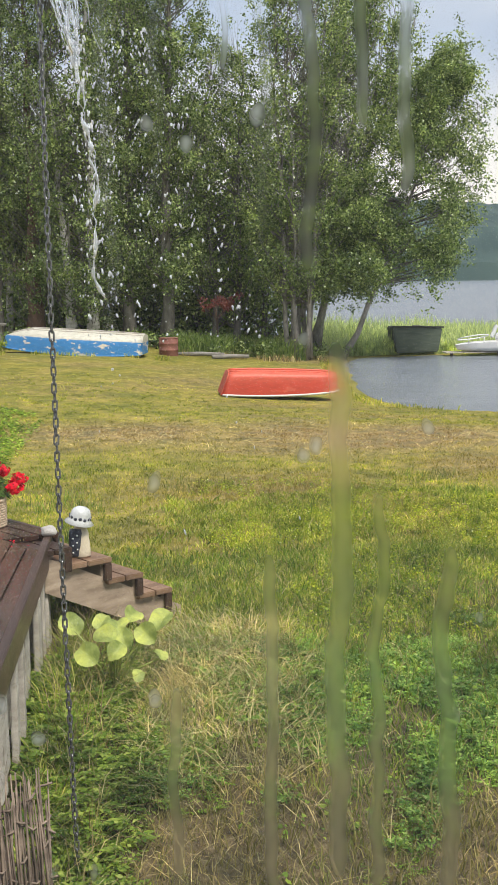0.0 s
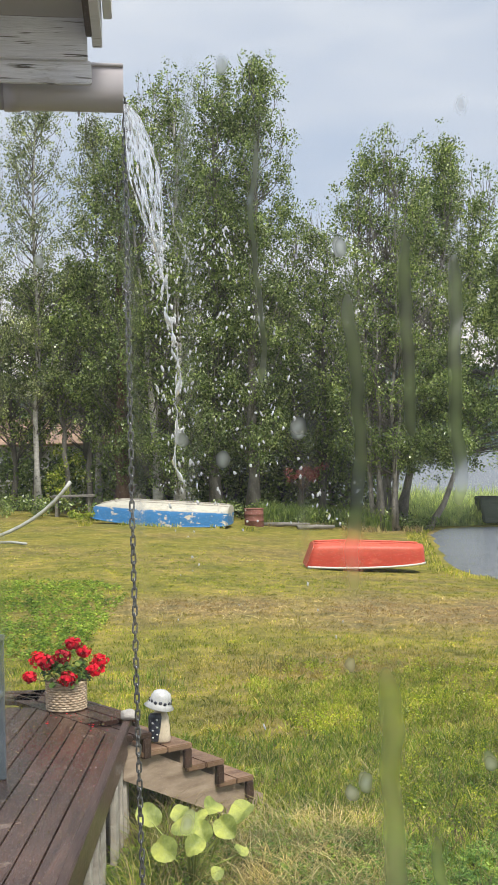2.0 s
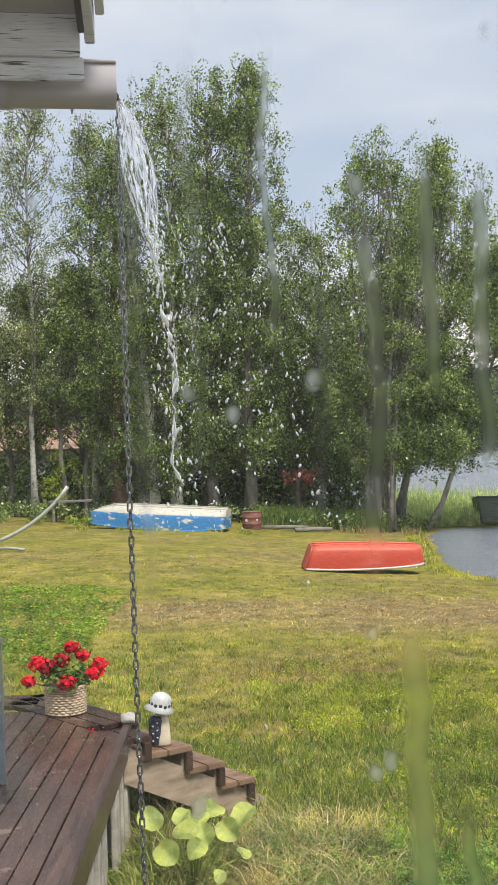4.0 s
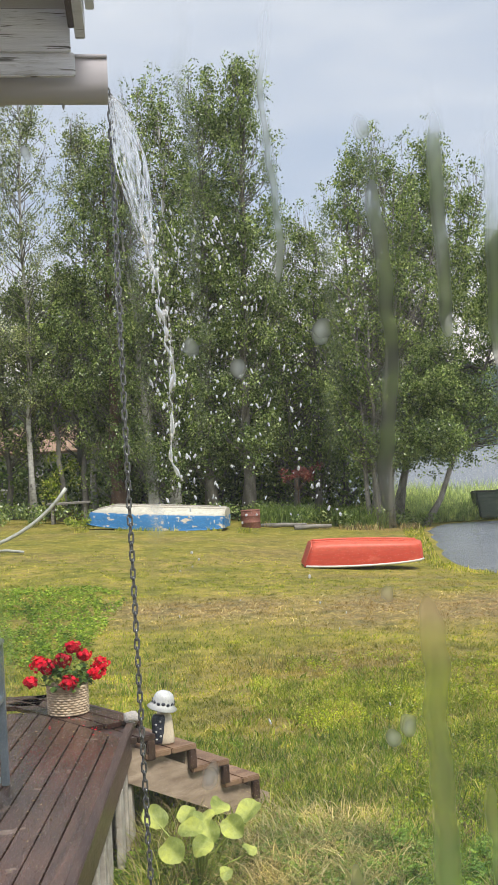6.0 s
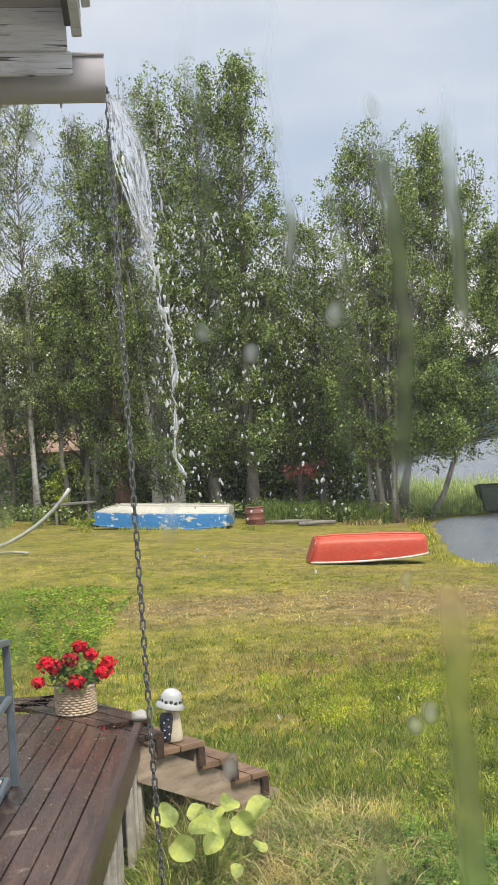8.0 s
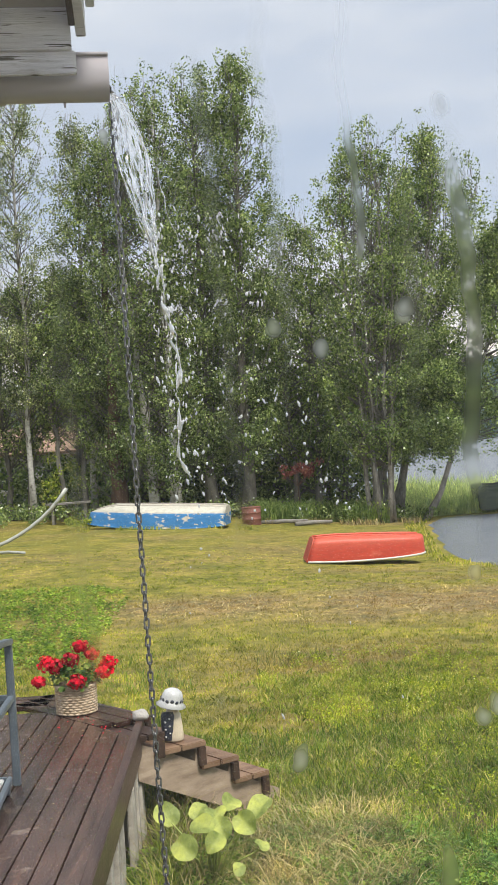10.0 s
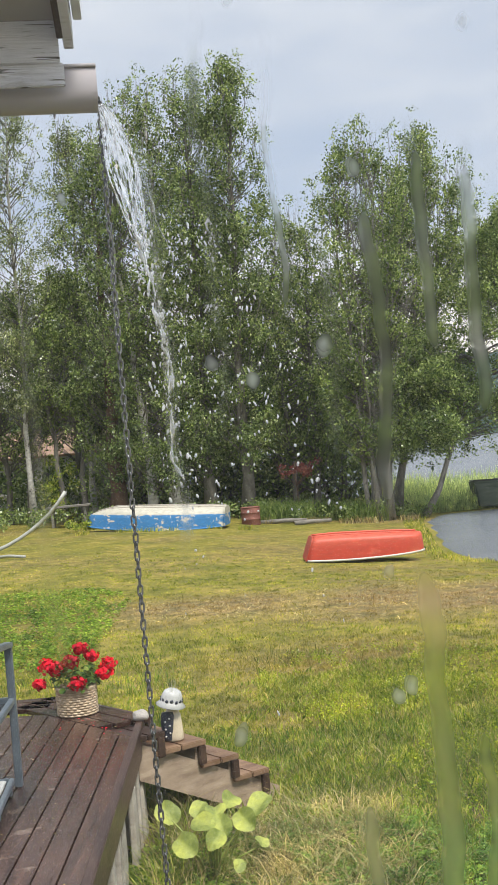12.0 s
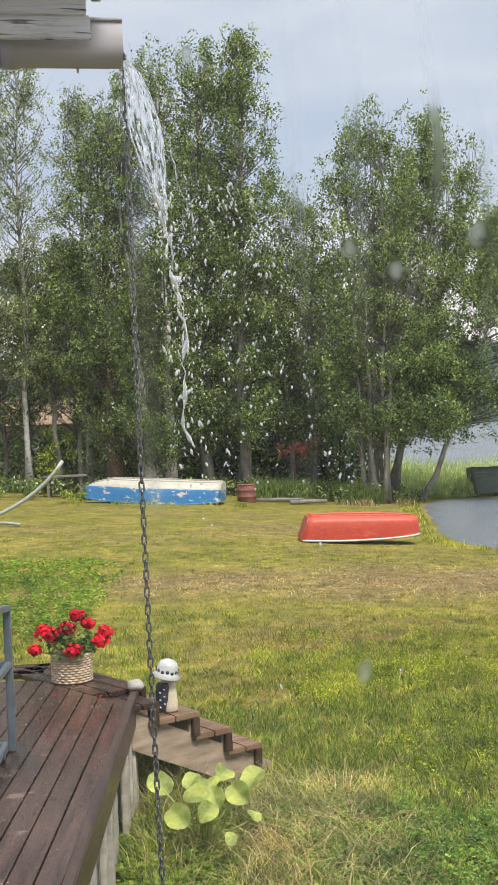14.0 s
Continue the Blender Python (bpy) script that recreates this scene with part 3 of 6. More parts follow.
for nm, c, s in (("window_frame", (WIN[0] + 0.03, 0.56, 2.125), (0.06, 0.08, 1.75)), ("window_frame", (WIN[1] - 0.03, 0.56, 2.125), (0.06, 0.08, 1.75)),
                 ("window_frame", (0.05, 0.56, WIN[2] + 0.03), (1.48, 0.08, 0.06)), ("window_frame", (0.05, 0.56, WIN[3] - 0.03), (1.48, 0.08, 0.06)),
                 ("window_sill", (0.05, 0.70, WIN[2] - 0.012), (1.62, 0.12, 0.024))):
    part(nm, box(*s, Matrix.Translation(c), 0.006), M_FRAME, win)

def mat_pane():
    """Wet glass: white veil for scattered light, soft drops, blurred runs of water."""
    m, n, l, p = nodes_of("wet_glass")
    n.remove(p)
    v = coords(n, l)
    clear, blur, film = n.new("ShaderNodeBsdfTransparent"), n.new("ShaderNodeBsdfRefraction"), n.new("ShaderNodeBsdfTranslucent")
    blur.inputs["IOR"].default_value, blur.inputs["Roughness"].default_value = 1.04, 0.42
    film.inputs["Color"].default_value = (0.93, 0.96, 0.95, 1)
    sx = n.new("ShaderNodeSeparateXYZ")
    l.new(v, sx.inputs[0])
    wander = noise_of(n, l, coords(n, l, (0.6, 0.0, 1.0)), 16, 3, 0.5)

    def math_of(op, p, q, r=None):
        k = n.new("ShaderNodeMath")
        k.operation = op
        for socket, val in zip(k.inputs, (p, q, r)):
            if isinstance(val, (int, float)):
                socket.default_value = val
            elif val is not None:
                l.new(val, socket)
        return k.outputs[0]

    def soft(val, lo, hi):
        k = n.new("ShaderNodeMapRange")
        k.interpolation_type = "SMOOTHSTEP"
        k.inputs["From Min"].default_value, k.inputs["From Max"].default_value = lo, hi
        l.new(val, k.inputs["Value"])
        return k.outputs["Result"]

    bent = math_of("MULTIPLY_ADD", wander, 0.022, sx.outputs["X"])
    run_mask = None
    # water runs: middle, half width, lower and upper end, strength
    for rx, hw, z0, z1, amount in ((-0.024, 0.0038, 2.08, 2.27, 0.40), (0.070, 0.0060, 2.10, 2.24, 0.55), (0.084, 0.0070, 1.80, 2.07, 0.8), (0.095, 0.0040, 2.17, 2.26, 0.75),
                                   (0.116, 0.0040, 2.14, 2.25, 0.8), (0.000, 0.0034, 2.14, 2.33, 0.40), (0.030, 0.0030, 2.19, 2.31, 0.5), (0.050, 0.0055, 1.76, 1.97, 0.65), (0.103, 0.0050, 1.79, 2.00, 0.6),
                                   (0.137, 0.0065, 1.74, 1.97, 0.7), (0.002, 0.0070, 1.80, 1.91, 0.5), (-0.086, 0.0040, 2.04, 2.20, 0.4), (0.048, 0.0034, 2.12, 2.22, 0.4)):
        k = math_of("ABSOLUTE", math_of("SUBTRACT", bent, rx + 0.011), None)
        k = soft(k, hw * 1.2, hw * 0.05)
        k = math_of("MULTIPLY", k, soft(sx.outputs["Z"], z0 - 0.012, z0 + 0.012))
        k = math_of("MULTIPLY", k, soft(sx.outputs["Z"], z1 + 0.02, z1 - 0.02))
        k = math_of("MULTIPLY", k, amount * 0.55)
        run_mask = k if run_mask is None else math_of("MAXIMUM", run_mask, k)
    cell = n.new("ShaderNodeTexVoronoi")
    cell.inputs["Scale"].default_value = 38
    warp = n.new("ShaderNodeTexNoise")
    warp.inputs["Scale"].default_value, warp.inputs["Detail"].default_value = 55, 2
    l.new(v, warp.inputs["Vector"])
    shove = n.new("ShaderNodeVectorMath")
    shove.operation, shove.inputs[1].default_value = "MULTIPLY_ADD", (0.006, 0.0, 0.010)
    l.new(warp.outputs["Color"], shove.inputs[0]), l.new(coords(n, l, (1.0, 0.0, 0.72)), shove.inputs[2])
    l.new(shove.outputs["Vector"], cell.inputs["Vector"])
    drop = soft(cell.outputs["Distance"], 0.165, 0.0)
    pick = n.new("ShaderNodeSeparateColor")
    l.new(cell.outputs["Color"], pick.inputs["Color"])
    some = ramp(n, l, pick.outputs["Red"], ((0.52, (0, 0, 0)), (0.60, (1, 1, 1))))
    drop = mix_of(n, l, 1.0, drop, some, "MULTIPLY")
    # white added as veil over darks, more in drops and runs for sky light
    share = n.new("ShaderNodeMath")
    share.operation, share.inputs[1].default_value, share.inputs[2].default_value = "MULTIPLY_ADD", 0.36, 0.022
    gather = math_of("MULTIPLY_ADD", run_mask, 0.13, drop)
    l.new(gather, share.inputs[0])
    wet = n.new("ShaderNodeMath")
    wet.operation, wet.use_clamp = "ADD", True
    l.new(drop, wet.inputs[0]), l.new(run_mask, wet.inputs[1])
    mx, mx2 = n.new("ShaderNodeMixShader"), n.new("ShaderNodeMixShader")
    l.new(wet.outputs[0], mx.inputs["Fac"])
    l.new(clear.outputs["BSDF"], mx.inputs[1]), l.new(blur.outputs["BSDF"], mx.inputs[2])
    l.new(share.outputs[0], mx2.inputs["Fac"])
    l.new(mx.outputs["Shader"], mx2.inputs[1]), l.new(film.outputs["BSDF"], mx2.inputs[2])
    l.new(mx2.outputs["Shader"], n["Material Output"].inputs["Surface"])
    return m


pane = part("pane", box(1.48, 0.005, 1.63, Matrix.Translation((0.05, 0.555, 2.125)), 0), mat_pane(), win, "clear pane streaked with rainwater")
pane.visible_shadow = False

# porch eave with fascia boards, soffit, roof, gutter, all turned a little from the window wall
EAVE = pose(-0.392, 4.215, 0, 0, 0, 9)
eave = thing("porch_roof", "low porch roof with weathered grey eave boards", "roof", EAVE, kind="structure")
part("soffit", box(2.9, 0.62, 0.022, pose(-1.58, -0.47, 3.662), 0), M_SOFFIT, eave, "brown-grey soffit boards, darkened in colour for their shade")
part("board", box(2.9, 0.028, 0.152, pose(-1.575, -0.150, 3.586), 0.004), M_EAVE, eave, "grey fascia board with flaking paint")
part("board", box(2.9, 0.024, 0.080, pose(-1.562, -0.126, 3.475), 0.004), M_EAVE, eave, "grey fascia board with flaking paint")
part("verge_board", box(0.034, 0.80, 0.13, pose(-0.122, -0.498, 3.722, -14, 0, -5), 0.003), M_EAVE, eave, "grey weathered verge board")
part("cap_board", box(0.030, 0.80, 0.11, pose(-0.088, -0.56, 3.790, -14, 0, -5), 0.003), M_EAVE, eave)
# dark strip added in place of the shaded gap between fascia and verge
part("rafter_end", box(0.022, 0.74, 0.12, pose(-0.150, -0.53, 3.725, -14, 0, -5), 0.003), M_RIM, eave, "dark strip added to fill the shaded gap behind the verge")
part("roof_felt", box(2.85, 0.80, 0.05, pose(-1.62, -0.50, 3.76, -14, 0, 0), 0.004), M_ROOF, eave, "dark felt roof covering")
slab("wall_wing", -3.7, -3.42, 0.66, 4.0, 0.0, 3.9, M_WALL, "painted side wall of the house beyond the deck", "wall")

GUT = (-0.392, 4.215, 3.452, 0.072)     # right end x, axis y, axis z, radius


def half_pipe(x0, x1, r, thick, rise=0.07, sides=22):
    verts, faces = [], []
    for x in (x0, x1):
        for rr in (r, r - thick):
            for k in range(sides + 1):
                w = math.pi + math.pi * (k - 1) / (sides - 2)
                if k in (0, sides):
                    verts.append((x, -rr if k == 0 else rr, rise))
                else:
                    verts.append((x, rr * math.cos(w), rr * math.sin(w)))
    n1 = sides + 1
    for k in range(sides):
        faces += [(k, k + 1, 2 * n1 + k + 1, 2 * n1 + k), (n1 + k + 1, n1 + k, 3 * n1 + k, 3 * n1 + k + 1),
                  (k + 1, k, n1 + k, n1 + k + 1), (2 * n1 + k, 2 * n1 + k + 1, 3 * n1 + k + 1, 3 * n1 + k)]
    for k in (0, sides):
        faces.append((k, 2 * n1 + k, 3 * n1 + k, n1 + k))
    return verts, faces


gutter = thing("rain_gutter", "brown-grey half-round metal gutter with an open end", "gutter", EAVE @ pose(0, 0, GUT[2]))
v, f = half_pipe(-3.0, 0, GUT[3], 0.003)
part("trough", raw_mesh("trough", v, f, M_GUTTER, True), None, gutter)
for bead_y in (-GUT[3], GUT[3]):
    part("rolled_edge", tubes("rolled_edge", [([(-3.0, bead_y, 0.072), (0, bead_y, 0.072)], 0.007)], M_GUTTER), None, gutter)
for bx in (-0.385, -1.1, -1.8):
    v, f = half_pipe(bx - 0.029, bx + 0.029, GUT[3] + 0.006, 0.005)
    part("bracket", raw_mesh("bracket", v, f, M_GUTTER, True), None, gutter)
part("drip_nub", tubes("drip_nub", [([(-0.155, 0.01, -0.070), (-0.155, 0.01, -0.088)], [0.006, 0.003])], M_GUTTER), None, gutter)


# ---- rain chain ----
def link_mesh():
    pts = []
    for k in range(20):
        w = 2 * math.pi * k / 20
        pts.append(Vector((0.0080 * math.cos(w), 0, 0.0080 * math.sin(w) + (0.0115 if math.sin(w) >= 0 else -0.0115))))
    verts, faces, sides, r = [], [], 7, 0.0037
    for i, p in enumerate(pts):
        d = (pts[(i + 1) % 20] - pts[i - 1]).normalized()
        out = d.cross(Vector((0, 1, 0)))
        for k in range(sides):
            w = 2 * math.pi * k / sides
            verts.append(p + out * (r * math.cos(w)) + Vector((0, r * math.sin(w), 0)))
    for i in range(20):
        for k in range(sides):
            i2, k2 = (i + 1) % 20, (k + 1) % sides
            faces.append((i * sides + k, i2 * sides + k, i2 * sides + k2, i * sides + k2))
    return raw_mesh("link", verts, faces, M_CHAIN, True)


chain = thing("rain_chain", "galvanised steel chain hanging from the gutter end to the ground", "chain", pose(-0.392, 4.29, 3.425))
link = link_mesh()
PITCH = 0.0315
for i in range(118):
    z = -0.005 - PITCH * i
    sway = -0.012 * math.sin(math.pi * i / 108 * 0.9) + 0.018 * i / 108
    part("link", link, None, chain, m=pose(sway + random.uniform(-0.001, 0.001), 0, z, 0, random.uniform(-4, 4), 20 + 90 * (i % 2) + random.uniform(-14, 14)))
part("hook", tubes("hook", [([(-0.03, -0.06, 0.035), (-0.005, -0.04, 0.028), (0.002, -0.01, 0.024), (0, 0, 0.016), (0, 0, 0.0)], 0.0035)], M_CHAIN), None, chain)


# ---- deck ----
DECK_Z, DECK_X = 0.67, -0.628
BOARD = 0.096
CH = (-0.640, 6.70, -1.28, 7.50)       # chamfered corner


def chamfer_y(x):
    t = (x - CH[0]) / (CH[2] - CH[0])
    return CH[1] + min(1, max(0, t)) * (CH[3] - CH[1])


deck = thing("deck", "dark brown stained wooden deck, wet with rain", "deck", kind="structure")
for i in range(0, 26):
    corners = []
    for k in (i, i + 1):
        x = DECK_X - 0.040 - BOARD * k + (-0.0035 if k == i else 0.0035)
        corners += [(x, 0.7), (x, chamfer_y(x) - 0.50)]
    verts = [corners[0], corners[2], corners[3], corners[1]]
    bm = bmesh.new()
    top = [bm.verts.new((x, y, DECK_Z)) for x, y in verts]
    low = [bm.verts.new((x, y, DECK_Z - 0.028)) for x, y in verts]
    bm.faces.new(list(reversed(top))), bm.faces.new(low)
    for k in range(len(verts)):
        bm.faces.new((top[k], top[k - 1], low[k - 1], low[k]))
    bmesh.ops.recalc_face_normals(bm, faces=bm.faces)
    bmesh.ops.bevel(bm, geom=[e2 for e2 in bm.edges if e2.verts[0].co.z > DECK_Z - 0.01 and e2.verts[1].co.z > DECK_Z - 0.01], offset=0.003, segments=1, affect="EDGES")
    part("plank", bm, M_DECK, deck, m=pose(0, 0, random.uniform(-0.0015, 0.0015)))
ang = math.degrees(math.atan2(CH[3] - CH[1], CH[2] - CH[0]))
cl = math.hypot(CH[2] - CH[0], CH[3] - CH[1])
mid = ((CH[0] + CH[2]) / 2, (CH[1] + CH[3]) / 2)
nrm = (math.sin(radians(ang)), -math.cos(radians(ang)))
for k in range(3):
    off = 0.052 + 0.104 * k
    part("plank", box(cl + 0.05 - 0.06 * k, 0.098, 0.028, pose(mid[0] - nrm[0] * off, mid[1] - nrm[1] * off, DECK_Z - 0.014, 0, 0, ang), 0.004), M_DECK, deck)
    part("plank", box(2.0, 0.098, 0.028, pose(CH[2] - 1.0, CH[3] - off, DECK_Z - 0.014), 0.004), M_DECK, deck)
part("edge_board", box(0.042, CH[1] - 0.66, 0.15, pose(DECK_X - 0.018, (CH[1] + 0.66) / 2, DECK_Z - 0.070, 0, 0, 0.6), 0.005), M_RIM, deck, "dark brown edge board")
part("edge_board", box(cl, 0.036, 0.15, pose(mid[0] + nrm[0] * 0.01, mid[1] + nrm[1] * 0.01, DECK_Z - 0.075, 0, 0, ang), 0.005), M_RIM, deck)
part("joist", box(0.06, 5.6, 0.14, pose(DECK_X - 0.35, 3.6, DECK_Z - 0.11), 0.004), M_RIM, deck)
for k in range(34):
    y = 0.78 + 0.172 * k
    low = 0.03 + random.uniform(0, 0.09)
    part("skirt_plank", box(0.030, random.uniform(0.10, 0.155), 0.53 - low, pose(DECK_X - 0.055 + random.uniform(-0.022, 0.022), y, (0.53 + low) / 2, random.uniform(-4, 4), 0, random.uniform(-5, 5)), 0.005), M_GREYWOOD, deck, "pale grey weathered skirting plank")
for y in (1.2, 3.5, 5.1, 6.3):
    part("support_block", box(0.14, 0.19, 0.52, pose(DECK_X - 0.16, y, 0.28, 0, 0, random.uniform(-4, 4)), 0.012), M_GREYWOOD, deck, "pale grey support block")


rd = random.Random(9)
for nm, label, count, mat, x0, x1, y0, y1, size in (("litter", "pale specks of leaf litter on the wet deck", 130, M_HAY, -1.35, -0.70, 3.6, 6.5, 0.006), ("petals", "fallen red petals on the wet deck", 26, M_PETAL, -1.15, -0.72, 6.3, 6.9, 0.009)):
    flecks = []
    for _ in range(count):
        x, y, r, w = rd.uniform(x0, x1), rd.uniform(y0, y1), size * rd.uniform(0.4, 1.3), rd.uniform(0, 3.1)
        flecks += [(x + r * math.cos(w), y + r * math.sin(w), DECK_Z + 0.004), (x - 0.4 * r * math.sin(w), y + 0.4 * r * math.cos(w), DECK_Z + 0.005), (x - r * math.cos(w), y - r * math.sin(w), DECK_Z + 0.004), (x + 0.4 * r * math.sin(w), y - 0.4 * r * math.cos(w), DECK_Z + 0.007)]
    tagged(new(nm, quads(nm, flecks, 4, mat)), label, "litter", kind="stuff")


# ---- garden steps ----
SO, SU, SV = Vector((-0.66, 6.34, 0)), Vector((0.81, 0.586, 0)), Vector((-0.586, 0.81, 0))
S_ROT = math.degrees(math.atan2(SU.y, SU.x))
steps = thing("garden_steps", "worn brown wooden steps leading from the deck to the lawn", "steps", pose(SO.x, SO.y, 0, 0, 0, S_ROT))
TREADS = ((-0.06, 0.17, 0.640), (0.10, 0.43, 0.54), (0.39, 0.645, 0.412), (0.60, 0.85, 0.285))
for x0, x1, z in TREADS:
    for k in range(2):
        w = (x1 - x0) / 2
        part("tread", box(w - 0.006, 0.86, 0.032, pose(x0 + w * (k + 0.5), 0.43, z - 0.016), 0.005), M_RIM if z > 0.6 else M_TREAD, steps)
    if z > 0.6:
        part("post", box(0.05, 0.05, 0.11, pose(x1 - 0.035, 0.02, z - 0.085), 0.005), M_RIM, steps, "dark stained post")
        continue
    part("riser", box(0.024, 0.80, 0.115, pose(x1 - 0.05, 0.43, z - 0.092), 0.004), M_STEP, steps)
    part("cleat", box(0.045, 0.03, 0.105, pose(x1 - 0.03, 0.012, z - 0.085), 0.004), M_RIM, steps)


def stringer(y):
    prof = [(0.0, 0.60), (0.10, 0.56), (0.93, 0.155), (0.93, 0.06), (0.70, 0.06), (0.0, 0.40)]
    bm = bmesh.new()
    s1 = [bm.verts.new((x, y, z)) for x, z in prof]
    s2 = [bm.verts.new((x, y + 0.035, z)) for x, z in prof]
    bm.faces.new(s1), bm.faces.new(list(reversed(s2)))
    for k in range(len(prof)):
        bm.faces.new((s1[k], s1[k - 1], s2[k - 1], s2[k]))
    bmesh.ops.recalc_face_normals(bm, faces=bm.faces)
    return bm


for y in (0.03, 0.80):
    part("stringer", stringer(y), M_STEP, steps, "weathered tan side board")


# ---- potted geranium ----
def leaf_ring(centre, normal, radius, sides=7, fold=0.15, rnd=random):
    """Corner points of one round, slightly cupped leaf."""
    q = Vector(normal).to_track_quat("Z", "Y").to_matrix()
    spin = rnd.uniform(0, 6.28)
    out = []
    for k in range(sides):
        w = spin + 2 * math.pi * k / sides
        r = radius * rnd.uniform(0.85, 1.1)
        out.append(Vector(centre) + q @ Vector((r * math.cos(w), r * math.sin(w), fold * radius * math.cos(2 * (w - spin)))))
    return out


def build_geranium(m):
    t = thing("potted_geranium", "red geranium in a pale woven basket on the deck", "potted plant", m)
    v, f = lathe([(0.085, 0.0), (0.112, 0.004), (0.118, 0.06), (0.116, 0.13), (0.118, 0.165), (0.110, 0.168), (0.106, 0.13)], 28)
    basket = part("basket", raw_mesh("basket", v, f, M_BASKET, True), None, t, "pale woven seagrass basket")
    runs = []
    for j in range(11):
        z = 0.010 + 0.0148 * j
        pts = []
        for k in range(73):
            w = 2 * math.pi * k / 72
            r = 0.117 + 0.0042 * math.cos(18 * w + math.pi * j)
            pts.append((r * math.cos(w), r * math.sin(w), z + 0.0022 * math.sin(36 * w)))
        runs.append((pts, 0.0072))
    part("weave", tubes("weave", runs, M_BASKET, 6), None, basket)
    part("rim", tubes("rim", [([(0.118 * math.cos(k * math.pi / 14), 0.118 * math.sin(k * math.pi / 14), 0.168) for k in range(29)], 0.010)], M_BASKET, 6), None, basket)
    v, f = lathe([(0.0, 0.15), (0.108, 0.15), (0.108, 0.152)], 20)
    part("soil", raw_mesh("soil", v, f, M_RIM), None, t, "dark potting soil")
    rnd = random.Random(5)
    stems, leaves = [], []
    for k in range(230):
        w, el = rnd.uniform(0, 6.28), rnd.uniform(0.05, 1.4)
        rr = rnd.uniform(0.5, 1) ** 0.5
        c = Vector((0.165 * rr * math.cos(w) * math.cos(el * 0.7), 0.15 * rr * math.sin(w) * math.cos(el * 0.7), 0.15 + 0.16 * rr * math.sin(el)))
        leaves.append(leaf_ring(c, Vector((c.x, c.y, 0.25)) + Vector((rnd.uniform(-.2, .2), rnd.uniform(-.2, .2), 0)), rnd.uniform(0.012, 0.024), 7, 0.2, rnd))
    heads = [(-0.155, -0.02, 0.305, 0.050), (-0.105, -0.06, 0.30, 0.048), (-0.215, -0.04, 0.205, 0.032), (-0.015, -0.03, 0.325, 0.042), (0.04, 0.02, 0.395, 0.040),
             (0.11, 0.0, 0.35, 0.034), (0.025, -0.13, 0.21, 0.040), (0.185, -0.03, 0.245, 0.042), (0.21, -0.01, 0.295, 0.038)]
    for hx, hy, hz, r in heads:
        stems.append(([(hx * 0.25, hy * 0.25, 0.15), (hx * 0.7, hy * 0.7, 0.15 + (hz - 0.15) * 0.6), (hx, hy, hz)], 0.0035))
    part("foliage", quads("foliage", [p for q in leaves for p in q], 7, M_GERLEAF), None, t, "green rounded leaves, some yellowing")
    part("stems", tubes("stems", stems, M_STALK, 5), None, t)
    for hx, hy, hz, r in heads:
        petals, r = [], r * 1.12
        for k in range(90):
            d = Vector((rnd.gauss(0, 1), rnd.gauss(0, 1), rnd.gauss(0, 1))).normalized()
            petals.append(leaf_ring(Vector((hx, hy, hz)) + Vector((d.x * 1.2, d.y, d.z * 0.9)) * r * rnd.uniform(0.6, 1.12), d + Vector((rnd.uniform(-.5, .5), rnd.uniform(-.5, .5), rnd.uniform(-.2, .5))), rnd.uniform(0.010, 0.016), 5, 0.25, rnd))
        part("flower_head", quads("flower_head", [p for q in petals for p in q], 5, M_PETAL), None, t, "bright red flower head")
    return t


build_geranium(pose(-1.065, 6.93, DECK_Z) @ Matrix.Diagonal((0.96, 0.96, 0.96, 1)))


# ---- figurine and stone ----
def build_figurine(m):
    """A garden figurine, one plain mesh with painted zones."""
    verts, faces, slots = [], [], []

    def add(vf, slot, mm=Matrix.Identity(4)):
        base = len(verts)
        verts.extend(mm @ Vector(p) for p in vf[0])
        faces.extend(tuple(i + base for i in q) for q in vf[1])
        slots.extend([slot] * len(vf[1]))
    add(lathe([(0.055, 0), (0.062, 0.01), (0.060, 0.05), (0.056, 0.10), (0.050, 0.16), (0.036, 0.19), (0.028, 0.20)], 20, (1, 0.8)), 1)
    add(lathe([(0.040, 0), (0.044, 0.01), (0.044, 0.15), (0.034, 0.175)], 16, (1, 0.55)), 2, pose(-0.022, -0.028, 0.008))
    add(lathe([(0.02, 0.19), (0.044, 0.205), (0.052, 0.235), (0.045, 0.27), (0.02, 0.285)], 20), 1)
    add(lathe([(0.088, 0.215), (0.091, 0.219), (0.068, 0.243), (0.064, 0.262), (0.061, 0.285), (0.050, 0.308), (0.030, 0.321), (0.004, 0.326)], 24), 0, pose(0, 0, 0.24, 3, 14, 0) @ pose(0, 0, -0.24))
    for k in range(14):
        w = 2 * math.pi * k / 14
        add(lathe([(0.002, -0.004), (0.012, 0.0), (0.002, 0.004)], 6), 2, pose(0, 0, 0.24, 3, 14, 0) @ pose(0.067 * math.cos(w), 0.067 * math.sin(w), 0.014 + 0.005 * (k % 2), 90, 0, math.degrees(w) + 90))
    for k in range(6):
        add(lathe([(0.001, -0.003), (0.007, 0.0), (0.001, 0.003)], 8), 0, pose(-0.035 + 0.026 * (k % 2), -0.054, 0.035 + 0.045 * (k // 2) + 0.02 * (k % 2), 90, 0, 0))
    me = raw_mesh("figurine", verts, faces, [M_GLAZE, M_CREAM, M_NAVY], True)
    me.polygons.foreach_set("material_index", slots)
    ob = new("garden_figurine", me)
    ob.matrix_world = m
    return tagged(ob, "small ceramic garden figurine with a white patterned hat", "figurine")


fig = SO + SU * 0.30 + SV * 0.13
